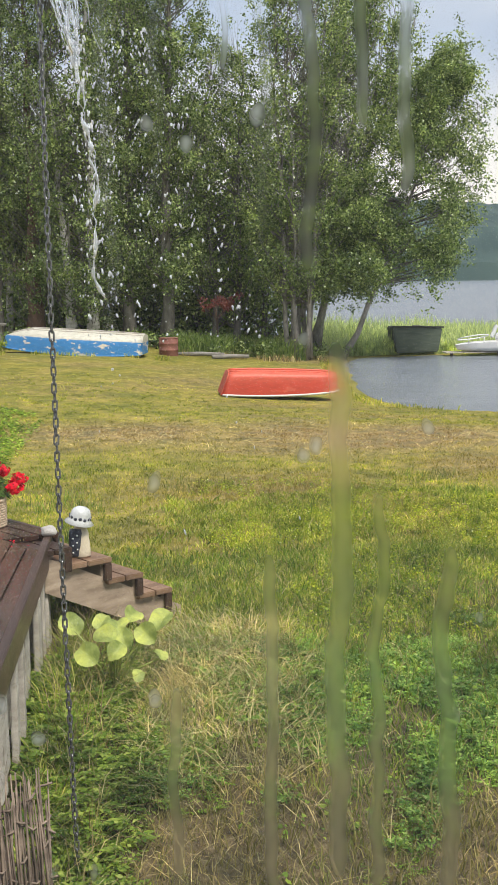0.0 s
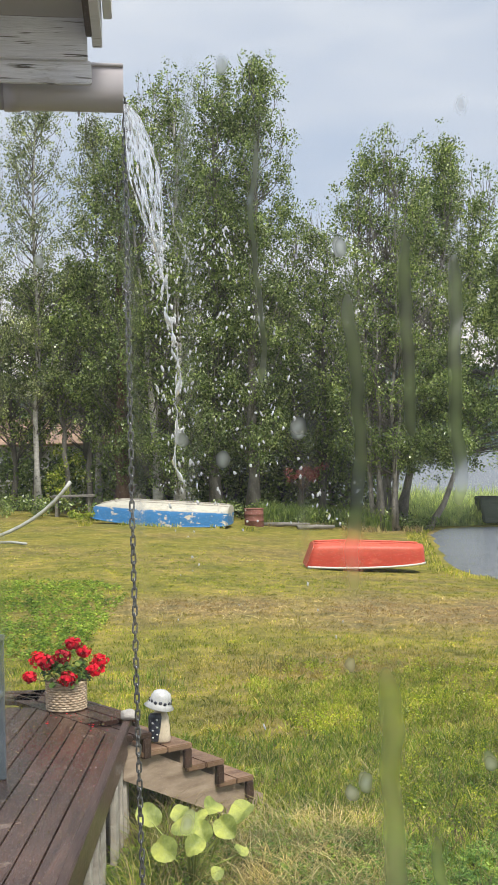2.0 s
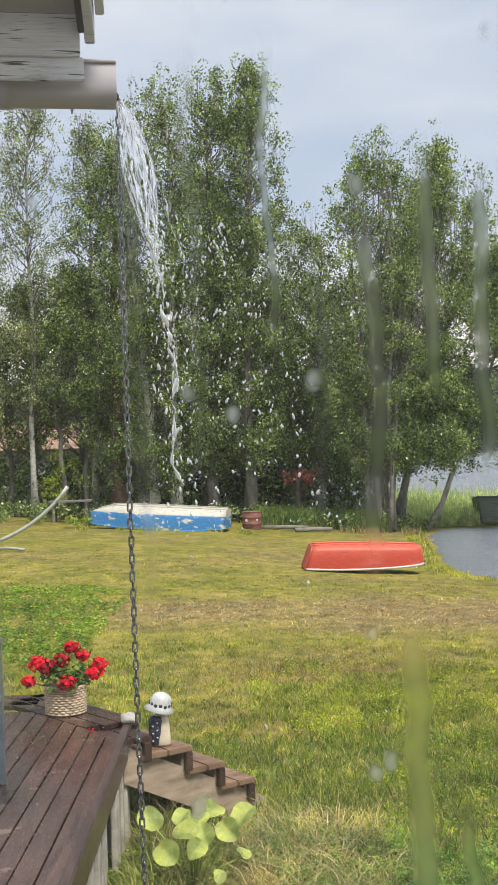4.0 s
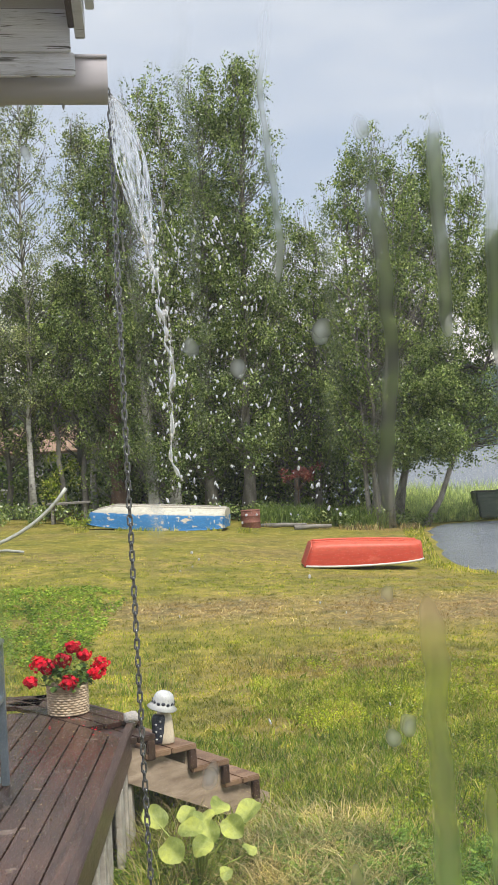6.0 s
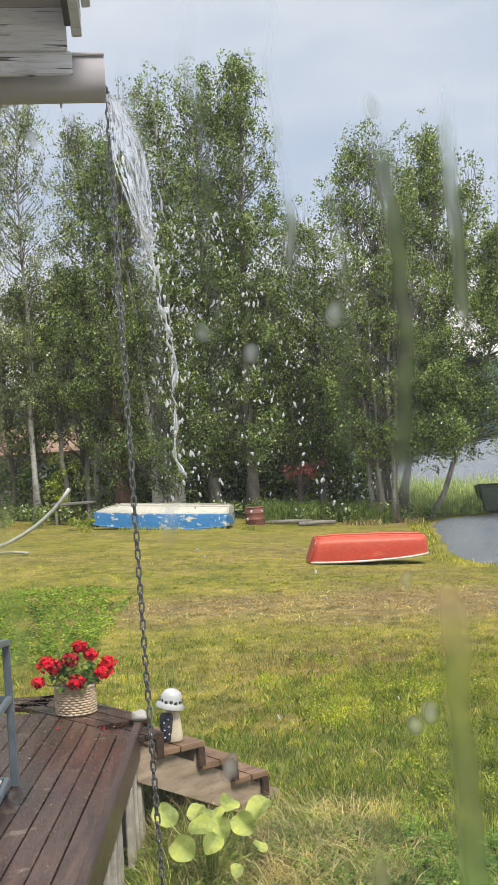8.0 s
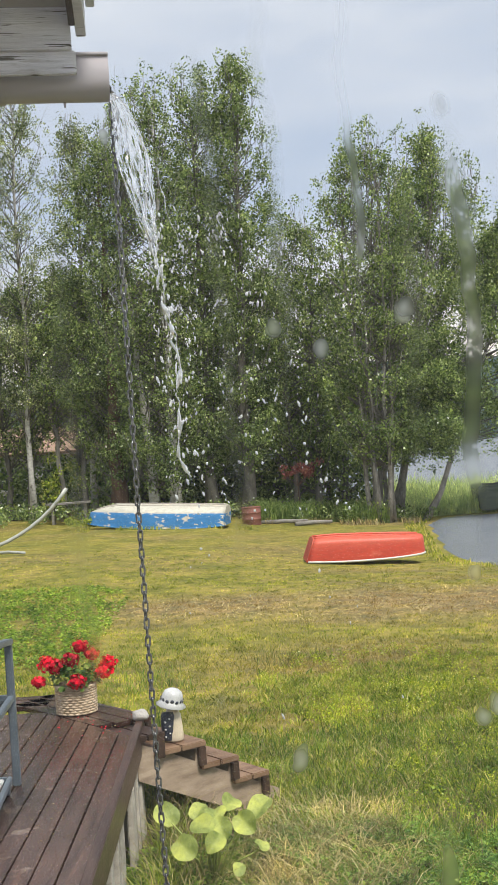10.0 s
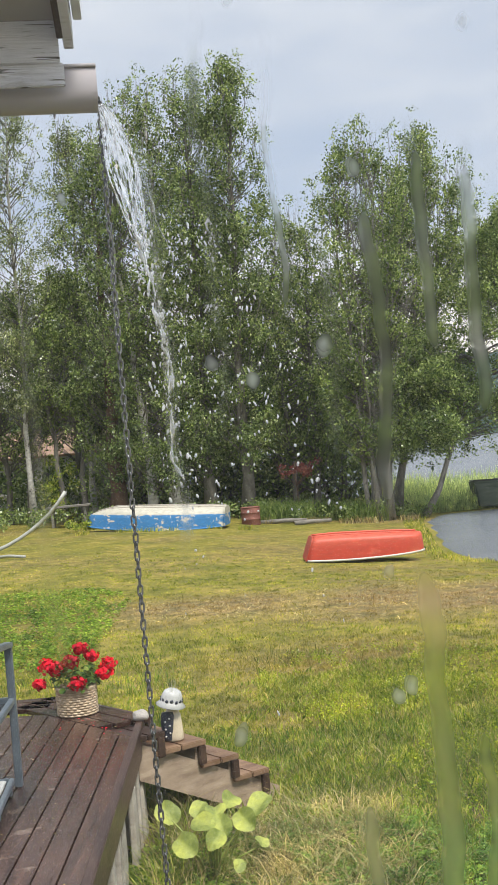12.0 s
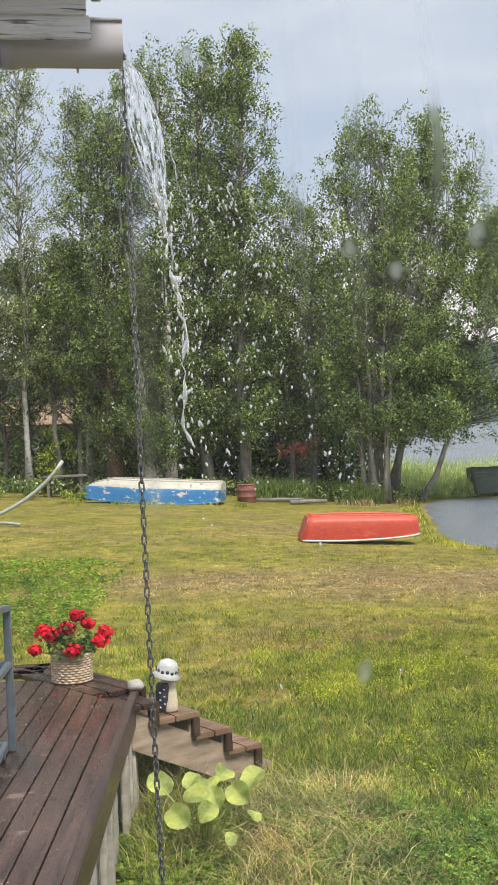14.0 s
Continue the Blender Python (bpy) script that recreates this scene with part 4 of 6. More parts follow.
build_figurine(pose(fig.x, fig.y, 0.542, 0, 0, -8) @ Matrix.Diagonal((0.94, 0.94, 0.9, 1)))


def build_stone(m, r, seed):
    bm = bmesh.new()
    bmesh.ops.create_icosphere(bm, subdivisions=3, radius=r)
    for q in bm.verts:
        q.co = q.co * (1 + 0.22 * noise.noise(q.co * (1.2 / r) + Vector((seed, 0, 0))))
        q.co.z *= 0.68
    low = min(q.co.z for q in bm.verts)
    bmesh.ops.translate(bm, vec=(0, 0, -low * 0.93), verts=bm.verts)
    ob = part("stone", bm, M_ROCK)
    ob.matrix_world = m
    return tagged(ob, "pale rounded stone lying on the deck corner", "stone")


build_stone(pose(-0.668, 6.60, DECK_Z), 0.047, 3)


# ---- garden chair and low tray on the deck ----
def bar(p, q, w, d, bevel=0.004):
    p, q = Vector(p), Vector(q)
    m = Matrix.Translation((p + q) / 2) @ (q - p).to_track_quat("Z", "Y").to_matrix().to_4x4()
    return box(w, d, (q - p).length, m, bevel)


chair = thing("garden_chair", "blue-grey metal garden armchair with a dark sling seat", "chair", pose(-1.135, 5.46, DECK_Z))
for sx in (0, -0.56):
    part("leg", bar((sx, 0, 0), (sx, 0, 0.66), 0.034, 0.028), M_STEEL, chair)
    part("leg", bar((sx, -0.52, 0), (sx, -0.44, 0.62), 0.034, 0.028), M_STEEL, chair)
    part("armrest", bar((sx, 0.012, 0.655), (sx - 0.01, -0.52, 0.70), 0.045, 0.026), M_STEEL, chair)
    part("side_rail", bar((sx, 0, 0.40), (sx, -0.46, 0.37), 0.028, 0.028), M_STEEL, chair)
    part("back_post", bar((sx, -0.46, 0.37), (sx, -0.68, 1.02), 0.03, 0.028), M_STEEL, chair)
part("seat", box(0.50, 0.46, 0.012, pose(-0.28, -0.23, 0.395, -3, 0, 0), 0.004), M_SLING, chair)
part("backrest", box(0.50, 0.012, 0.66, pose(-0.28, -0.575, 0.70, 18, 0, 0), 0.004), M_SLING, chair)
part("crossbar", bar((0, 0, 0.40), (-0.56, 0, 0.40), 0.028, 0.028), M_STEEL, chair)

tray = thing("low_stool", "low white slatted stool with a grey metal rim", "stool", pose(-1.32, 5.02, DECK_Z, 0, 0, 4))
for x in (-0.2, 0.2):
    part("rim", box(0.022, 0.62, 0.03, pose(x, 0, 0.06), 0.004), M_STEEL, tray)
for y in (-0.3, 0.3):
    part("rim", box(0.38, 0.022, 0.03, pose(0, y, 0.06), 0.004), M_STEEL, tray)
for k in range(7):
    part("slat", box(0.044, 0.57, 0.012, pose(-0.156 + 0.052 * k, 0, 0.066), 0.003), M_TRIM, tray)
for x in (-0.19, 0.19):
    for y in (-0.28, 0.28):
        part("foot", box(0.022, 0.022, 0.05, pose(x, y, 0.025), 0.003), M_STEEL, tray)


# ---- boats ----
def hull_mesh(name, length, beam, depth, mat, bow=1.0, flat=0.35, tail=0.75, rocker=0.06, fore=0.8, taper=0.28, front=0.16, back=0.0):
    """An upturned rowing boat: gunwale down at z = 0, keel up, bow towards -x."""
    n, s = 26, 12
    verts, faces = [], []
    for i in range(n):
        t = i / (n - 1)
        width = beam / 2 * min(1, (max(t, 0.001) / 0.5) ** (0.62 * bow)) * (1 - (1 - tail) * max(0, (t - 0.55) / 0.45) ** 1.6)
        width = max(width, 0.02)
        h = depth * (fore + (1 - fore) * min(1, (t / taper) ** 0.75)) - rocker * (t - 0.5) ** 2
        lift = rocker * 1.5 * (2 * abs(t - 0.5)) ** 2.5
        for k in range(2 * s + 1):
            u = (k - s) / s
            yy = width * math.copysign(abs(math.sin(u * math.pi / 2)) ** 0.8, u)
            zz = lift + (h - lift) * (max(0, math.cos(u * math.pi / 2)) ** flat)
            rake = (1 - (zz / depth)) * (back * t ** 6 - front * (1 - t) ** 3)
            verts.append((-length / 2 + length * t + rake, yy, zz))
    w = 2 * s + 1
    for i in range(n - 1):
        for k in range(w - 1):
            faces.append((i * w + k, i * w + k + 1, (i + 1) * w + k + 1, (i + 1) * w + k))
    faces.append(tuple((n - 1) * w + k for k in range(w)))
    faces.append(tuple(reversed(range(w))))
    return raw_mesh(name, verts, faces, mat, True), verts, w, n


def build_boat(name, label, m, length, beam, depth, mat, keel_mat, trim_mat, **kw):
    t = thing(name, label, "boat", m)
    me, verts, w, n = hull_mesh("hull", length, beam, depth, mat, **kw)
    hull = part("hull", me, None, t)
    for side in (0, w - 1):
        part("gunwale", tubes("gunwale", [([verts[i * w + side] for i in range(n)], 0.022)], trim_mat, 6), None, t)
    keel = [(verts[i * w + w // 2][0], 0, verts[i * w + w // 2][2] + 0.012) for i in range(1, n)]
    part("keel", tubes("keel", [(keel, 0.022)], keel_mat, 6), None, t)
    for off in (4, -4):
        run = [(verts[i * w + w // 2 + off][0], verts[i * w + w // 2 + off][1], verts[i * w + w // 2 + off][2] + 0.004) for i in range(4, n)]
        part("bilge_strip", tubes("bilge_strip", [(run, 0.014)], keel_mat, 6), None, hull)
    tv = [Vector(verts[(n - 1) * w + k]) + Vector((0.012, 0, 0)) for k in range(w)]
    bm = bmesh.new()
    a1 = [bm.verts.new(p) for p in tv]
    a2 = [bm.verts.new(p + Vector((0.02, 0, 0))) for p in tv]
    bm.faces.new(a1), bm.faces.new(list(reversed(a2)))
    for k in range(w):
        bm.faces.new((a1[k], a1[k - 1], a2[k - 1], a2[k]))
    bmesh.ops.recalc_face_normals(bm, faces=bm.faces)
    part("transom", bm, mat, t)
    return t


build_boat("rowing_boat", "upturned rowing boat with flaking blue and cream paint", pose(-2.42, 33.2, gz(-2.42, 33.2) + 0.02, 0, 3.7, -8), 3.86, 1.5, 0.65, M_BLUE, M_GREYWOOD, M_BLUE, bow=0.8, fore=0.66, taper=0.2)
build_boat("dinghy", "upturned red dinghy lying on the lawn near the shore", pose(2.38, 23.2, -0.165, 0, 0.3, 181), 2.12, 1.0, 0.50, M_RED, M_RED, M_TRIM, bow=0.2, tail=0.96, rocker=0.03, flat=0.16, fore=0.80, taper=0.8, front=0.03, back=0.19)

# moored boats on the spit
dark = thing("moored_boat", "dark tarred wooden boat moored in the reeds", "boat", pose(8.2, 37.6, LAKE_Z + 0.02, 0, 0, 3))
bm = bmesh.new()
prof = [(-0.86, 0.90), (0.80, 0.85), (0.66, 0.06), (-0.72, 0.06)]
s1 = [bm.verts.new((x, -0.42, z)) for x, z in prof]
s2 = [bm.verts.new((x * 0.98, 0.42, z)) for x, z in prof]
bm.faces.new(s1), bm.faces.new(list(reversed(s2)))
for k in range(4):
    bm.faces.new((s1[k], s1[k - 1], s2[k - 1], s2[k]))
bmesh.ops.recalc_face_normals(bm, faces=bm.faces)
bmesh.ops.bevel(bm, geom=bm.edges[:], offset=0.04, segments=2, affect="EDGES")
part("hull", bm, M_DARKBOAT, dark)
part("gunwale", box(1.74, 0.06, 0.05, pose(-0.03, -0.43, 0.89, 0, 1.6, 0), 0.01), M_BLACK, dark)
part("thwart", box(0.2, 0.8, 0.04, pose(0.1, 0, 0.89), 0.008), M_OLDWOOD, dark)
motor = thing("motorboat", "small white motorboat with an outboard at a low jetty", "boat", pose(10.62, 36.62, LAKE_Z + 0.13, 0, 0, 2))
me, verts, w, n = hull_mesh("hull", 2.5, 1.1, 0.32, M_WHITEBOAT, bow=0.8)
hull = part("hull", me, None, motor, m=pose(0, 0, 0.30, 180, 0, 0))
part("engine", box(0.20, 0.22, 0.26, pose(0.05, 0, 0.46, 0, 24, 0), 0.05), M_WHITEBOAT, motor, "white outboard engine tilted up")
part("engine_leg", box(0.11, 0.14, 0.44, pose(-0.10, 0, 0.62, 0, 24, 0), 0.03), M_WHITEBOAT, motor)
part("engine_cowl", box(0.22, 0.20, 0.12, pose(0.22, 0, 0.36, 0, 24, 0), 0.03), M_BLACK, motor, "black engine cowl")
hoop = [(-0.78 + 0.50 * math.cos(k * math.pi / 12), -0.30 * math.sin(k * math.pi / 12), 0.44 + 0.09 * math.sin(k * math.pi / 12 + 0.6)) for k in range(25)]
part("rail", tubes("rail", [(hoop, 0.020)], M_WHITEBOAT), None, motor, "white tube rail round the bow")
for x in (-1.0, -0.5):
    part("rail_post", tubes("rail_post", [([(x, -0.26, 0.26), (x, -0.26, 0.46)], 0.014)], M_WHITEBOAT), None, motor)
jetty = thing("jetty", "low grey plank jetty at the reedy bank", "jetty", pose(10.6, 36.6, LAKE_Z + 0.06))
for k in range(18):
    part("plank", box(0.17, 0.7, 0.03, pose(-1.6 + 0.18 * k, 0, 0.05), 0.004), M_GREYWOOD, jetty)
for x in (-1.5, 0, 1.5):
    part("post", box(0.09, 0.09, 0.6, pose(x, -0.25, -0.27), 0.01), M_RIM, jetty)

# hammock stand, barrel, bench, logs
stand = thing("hammock_stand", "pale curved hammock stand standing on the lawn", "hammock stand", pose(-4.92, 26.2, gz(-4.92, 26.2)))
arc = []
for k in range(22):
    w = -1.02 + 2.04 * k / 21
    arc.append((-1.75 + 2.75 * math.sin(w) / math.sin(1.02), 0, 0.04 + 1.36 * (1 - math.cos(w)) / (1 - math.cos(1.02))))
part("arc_beam", tubes("arc_beam", [(arc, 0.042)], M_TUBE, 10), None, stand)
part("foot_beam", tubes("foot_beam", [([(0.05, -0.3, 0.05), (-0.35, -0.15, 0.09), (-0.9, 0.1, 0.05), (-1.4, 0.4, 0.04)], 0.032)], M_TUBE, 8), None, stand)
part("foot_beam", tubes("foot_beam", [([(-2.1, 0.4, 0.05), (-2.5, 0.1, 0.07), (-3.3, -0.3, 0.05)], 0.032)], M_TUBE, 8), None, stand)

barrel = thing("barrel", "rusty red metal barrel at the wood's edge", "barrel", pose(0.20, 34.3, gz(0.2, 34.3) - 0.03) @ Matrix.Diagonal((1, 1, 0.85, 1)))
v, f = lathe([(0.27, 0), (0.28, 0.02), (0.275, 0.2), (0.29, 0.22), (0.275, 0.24), (0.275, 0.42), (0.29, 0.44), (0.275, 0.46), (0.28, 0.62), (0.27, 0.63), (0.25, 0.60)], 22)
part("body", raw_mesh("body", v, f, M_BARREL, True), None, barrel)
v, f = lathe([(0.285, 0.615), (0.295, 0.625), (0.285, 0.635)], 22)
part("rim", raw_mesh("rim", v, f, M_BARREL, True), None, barrel)

bench = thing("garden_table", "dull grey weathered table under the trees", "table", pose(-5.35, 36.2, gz(-5.35, 36.2), 0, 0, 4))
for k in range(4):
    part("plank", box(1.3, 0.18, 0.05, pose(0, -0.3 + 0.2 * k, 0.66), 0.006), M_OLDWOOD, bench)
for x in (-0.5, 0.5):
    part("leg", box(0.08, 0.6, 0.64, pose(x, 0, 0.32), 0.006), M_OLDWOOD, bench)

for k, (x, y, ln, rz) in enumerate(((1.15, 34.6, 1.4, -14), (2.0, 34.2, 1.1, 10))):
    log = part("log", tubes("log", [([(-ln / 2, 0, 0.09), (0, 0.03, 0.1), (ln / 2, 0, 0.08)], [0.07, 0.065, 0.05])], M_OLDWOOD, 9))
    log.matrix_world = pose(x, y, gz(x, y) - 0.01, 0, 0, rz)
    tagged(log, "grey bare log lying at the wood's edge", "log", "logs at the wood's edge")

# house glimpsed behind the trees
house = thing("far_house", "pale cottage with a reddish roof half hidden by trees", "house", pose(-7.7, 47.0, gz(-7.7, 47) - 0.25, 0, 0, 6))
part("wall", box(5.6, 3.4, 2.5, pose(0, 0, 1.2), 0.02), M_FARWALL, house, "pale painted wall")
for sy in (-1, 1):
    part("roof", box(6.2, 2.35, 0.10, pose(0, sy * 1.0, 2.95, -sy * 26, 0, 0), 0.01), M_FARROOF, house, "dull reddish roof")
for x in (-1.6, 0.2, 1.8):
    w_ob = part("window", box(0.8, 0.06, 0.9, pose(x, -1.72, 1.5), 0.01), M_TRIM, house)
    part("pane", box(0.62, 0.02, 0.72, pose(x, -1.76, 1.5), 0.004), M_BLACK, w_ob)

# wattle panel by the deck
wattle = thing("wattle_panel", "old woven panel of brown willow rods beside the deck", "wattle panel", pose(-0.60, 3.90, gz(-0.60, 3.90) - 0.02, -5, 0, 24))
for k in range(84):
    x = -0.19 + 0.0045 * k + random.uniform(-.004, .004)
    h = 0.62 + random.uniform(-0.10, 0.05)
    drift, deep = random.uniform(-.03, .03), random.uniform(-.016, .016)
    part("rod", tubes("rod", [([(x, deep, 0), (x + drift * 0.4 + random.uniform(-.004, .004), deep + random.uniform(-.01, .01), h / 2), (x + drift, deep + random.uniform(-.012, .012), h)], [0.0054, 0.0048, 0.0026])], M_WICKER, 5), None, wattle)
for j in range(8):
    z = 0.08 + 0.070 * j
    pts = [(-0.20 + 0.02 * k, 0.020 * math.cos(math.pi * (k / 2 + j)), z + random.uniform(-.006, .006) + 0.035 * math.sin(k * 0.3 + 2 * j)) for k in range(21)]
    part("withy", tubes("withy", [(pts, 0.0046)], M_WICKER, 5), None, wattle)


# ---- plants ----
rng = np.random.default_rng(7)


def scatter_leaves(centres, spreads, per, size, droop=0.0, sides=4):
    """Rhombic leaves in loose clumps round the centres."""
    c = np.repeat(np.asarray(centres), per, axis=0)
    s = np.repeat(np.asarray(spreads), per)[:, None]
    n = len(c)
    d = rng.normal(size=(n, 3))
    d /= np.linalg.norm(d, axis=1)[:, None]
    p = c + d * s * (rng.random((n, 1)) ** 0.45) * np.array([1.0, 1.0, 0.8])
    a = rng.normal(size=(n, 3)) + np.array([0, 0, -droop])
    a /= np.linalg.norm(a, axis=1)[:, None]
    b = np.cross(a, rng.normal(size=(n, 3)))
    b /= np.linalg.norm(b, axis=1)[:, None]
    L = size * rng.uniform(0.6, 1.35, (n, 1))
    W = L * 0.62
    return np.stack([p - a * L, p + b * W, p + a * L, p - b * W], 1)


def leaves_along(paths, per, size, spread):
    """Leaves in small bunches strung loosely along twigs: paths of (from, to, share of leaves)."""
    out = []
    for p, q, k in paths:
        bunches = max(1, int(per * k / 8.6))
        u = rng.random((bunches, 1)) ** 0.8
        c = np.asarray(p) * (1 - u) + np.asarray(q) * u
        c = c + rng.normal(size=(bunches, 3)) * spread * (1.2 - 0.7 * u)
        wave = np.sin(1.9 * c[:, 0] + 1.3 * c[:, 2] + 0.7) * np.sin(2.4 * c[:, 2] - 0.8 * c[:, 0] + c[:, 1]) + 0.6 * np.sin(4.3 * c[:, 0] - 2.0 * c[:, 1]) * np.sin(4.9 * c[:, 2] + 1.1)
        c = c[rng.random(bunches) < 0.66 + 0.75 * wave]
        bunches = len(c)
        n = bunches * 17
        c = np.repeat(c, 17, axis=0) + rng.normal(size=(n, 3)) * 0.082
        a = rng.normal(size=(n, 3)) + np.array([0, 0, -0.4])
        a /= np.linalg.norm(a, axis=1)[:, None]
        b = np.cross(a, rng.normal(size=(n, 3)))
        b /= np.linalg.norm(b, axis=1)[:, None]
        L = 0.84 * size * rng.uniform(0.6, 1.35, (n, 1))
        out.append(np.stack([c - a * L, c + b * L * 0.62, c + a * L, c - b * L * 0.62], 1))
    return np.concatenate(out)


def build_tree(name, label, base, profile, crown_mat, bark_mat, trunk_r, stems=1, limbs=150, per=120, leaf=0.055, lean=(0, 0), spread=0.26, seed=0, squash=0.8, fan=0.5, lean_pow=1.1, clear=0.45, gap=None, steep=0.75):
    """profile: (height, radius) pairs of the crown's outline from its underside to its top; gap: a thin stretch (from x, low, high, leaves kept)."""
    r = random.Random(seed)
    t = thing(name, label, "tree", pose(base[0], base[1], gz(*base) - 0.05))
    hs, rs = [p[0] for p in profile], [p[1] for p in profile]
    height, low = hs[-1], hs[0]
    cores = []
    for sidx in range(stems):
        w0 = 2 * math.pi * sidx / stems + r.uniform(-0.4, 0.4)
        ox, oy = (0.32 * math.cos(w0), 0.25 * math.sin(w0)) if stems > 1 else (0, 0)
        top = height * (1 if sidx == 0 else r.uniform(0.72, 0.94))
        pts, rad = [], []
        for k in range(11):
            u = k / 10
            pts.append(Vector((ox + lean[0] * u ** lean_pow + fan * 2.2 * ox * u + r.uniform(-.09, .09) * (0 < k < 10), oy + (lean[1] + fan * 2.2 * oy) * u + r.uniform(-.09, .09) * (0 < k < 10), top * 0.95 * u)))
            rad.append(trunk_r / (stems ** 0.4) * (1 - 0.93 * u ** 0.8) + 0.01 + (0.4 * trunk_r / stems ** 0.5 if k == 0 else 0))
        cores.append((pts, top * 0.95))
        part("trunk", tubes("trunk", [(pts, rad)], bark_mat, 9), None, t)

    def core_at(c, z):
        pts, top = c
        g = min(9.999, max(0, z / top * 10))
        return pts[int(g)].lerp(pts[int(g) + 1], g - int(g))

    wood, paths = [], []
    for k in range(limbs):
        c = cores[k % stems]
        u = (k + r.random()) / limbs
        z = low + (height - low) * u
        rr = float(np.interp(z, hs, rs)) * (r.uniform(0.12, 1.0) ** 0.55)
        w = r.uniform(0, 6.28)
        mid_axis = Vector((lean[0] * (z / height) ** lean_pow, lean[1] * z / height, 0))
        tip = Vector((mid_axis.x + rr * math.cos(w), mid_axis.y + rr * squash * math.sin(w), z))
        rise = 0.5 * min(1, steep / 0.6) + steep * rr + r.uniform(-0.2, 0.3)
        root = core_at(c, max(low * clear, min(z - rise, c[1] * 0.96)))
        bend = root.lerp(tip, 0.55) + Vector((0.12 * (tip.x - root.x), 0.12 * (tip.y - root.y), -0.12 * rise))
        wood.append(([root, bend, tip], [0.012 + 0.008 * rr, 0.011, 0.005]))
        thin = 1.0 if u < 0.55 else 1.0 - 0.5 * (u - 0.55)
        if gap and tip.x > gap[0] and gap[1] < tip.z < gap[2]:
            thin *= gap[3]
        paths.append((bend, tip, 0.55 * thin))
        for _ in range(3):
            d = Vector((r.uniform(-.55, .55), r.uniform(-.5, .5), r.uniform(0.1, 0.75)))
            start = bend.lerp(tip, r.uniform(0.3, 1.0))
            if u > 0.72:
                d = Vector((d.x * 0.35, d.y * 0.35, r.uniform(0.5, 1.1)))
            paths.append((start, start + d * 0.75, 0.16 * thin))
            wood.append(([start, start + d * 0.75], [0.005, 0.002]))
    limb = part("limbs", tubes("limbs", wood, M_BARK, 4), None, t)
    limb["kind"] = "stuff"
    part("crown", quads("crown", leaves_along([(tuple(p), tuple(q), k) for p, q, k in paths], per, leaf, spread), 4, crown_mat), None, t)
    return t


POPLAR = "tall leafy poplar at the edge of the lawn"
BIRCH = "slender birch with sparse light foliage"
ALDER = "bushy alder with dark green leaves at the wood's edge"
FAR_TREE = "leafy tree standing deeper in the wood"
build_tree("poplar", POPLAR, (-2.40, 36.4), ((1.5, 0.9), (3, 1.7), (7, 1.9), (10, 1.9), (12.3, 1.5), (13.7, 0.75)), M_LEAF_A, M_BIRCH, 0.23, 2, 270, 165, 0.047, (-0.3, 0), 0.22, 11)
build_tree("poplar", POPLAR, (-0.95, 37.2), ((1.8, 0.8), (4, 1.6), (8, 1.8), (11, 1.7), (13.0, 1.2), (14.1, 0.6)), M_LEAF_A, M_BARK, 0.2, 1, 250, 165, 0.047, (0.1, 0), 0.22, 12)
build_tree("poplar", POPLAR, (0.15, 36.6), ((2.2, 0.8), (4, 1.4), (8, 1.5), (10.5, 1.25), (12.6, 1.05), (14.2, 0.5)), M_LEAF_A, M_BARK, 0.2, 1, 240, 165, 0.047, (0.45, 0), 0.21, 13)
build_tree("poplar", POPLAR, (-3.95, 37.2), ((1.5, 0.9), (4, 1.5), (8, 1.6), (10, 1.2), (12, 0.5)), M_LEAF_A, M_BROWNBARK, 0.28, 1, 190, 155, 0.047, (0.1, 0), 0.22, 14)
build_tree("birch", BIRCH, (-6.6, 37.2), ((3.5, 0.9), (6, 1.4), (10, 1.3), (14, 0.9), (16.5, 0.3)), M_LEAF_B, M_BIRCH, 0.095, 1, 170, 150, 0.040, (0.1, 0), 0.2, 15)
build_tree("birch", BIRCH, (-8.4, 36.6), ((3.2, 0.9), (6, 1.5), (10, 1.4), (14, 0.8), (15.8, 0.3)), M_LEAF_B, M_BIRCH, 0.095, 1, 170, 145, 0.040, (-0.2, 0), 0.2, 16)
build_tree("birch", BIRCH, (-4.85, 38.6), ((3, 0.7), (6, 1.1), (10, 0.9), (12.0, 0.6), (13.2, 0.25)), M_LEAF_B, M_BIRCH, 0.11, 1, 130, 135, 0.042, (0, 0), 0.2, 17)
build_tree("alder", ALDER, (4.15, 35.3), ((2.0, 0.6), (3.2, 1.6), (6, 2.3), (8.2, 2.2), (10, 1.6), (11.6, 0.6)), M_LEAF_C, M_GREYBARK, 0.15, 6, 300, 155, 0.047, (0.1, 0), 0.22, 18, fan=0.7, clear=0.85, gap=(1.3, 4.8, 7.2, 0.6))
build_tree("alder", ALDER, (4.55, 37.0), ((2.4, 0.8), (4, 1.7), (7, 2.1), (9.5, 1.7), (11.0, 1.1), (12.1, 0.5)), M_LEAF_C, M_GREYBARK, 0.16, 2, 260, 160, 0.047, (1.7, 0), 0.22, 19, clear=0.85, gap=(1.5, 4.6, 7.2, 0.22))
build_tree("alder", ALDER, (4.5, 38.2), ((4.6, 0.6), (6.4, 1.5), (8, 1.9), (9.8, 1.5), (11.2, 0.6)), M_LEAF_C, M_GREYBARK, 0.15, 2, 150, 140, 0.047, (3.2, 0), 0.22, 20, clear=0.8)
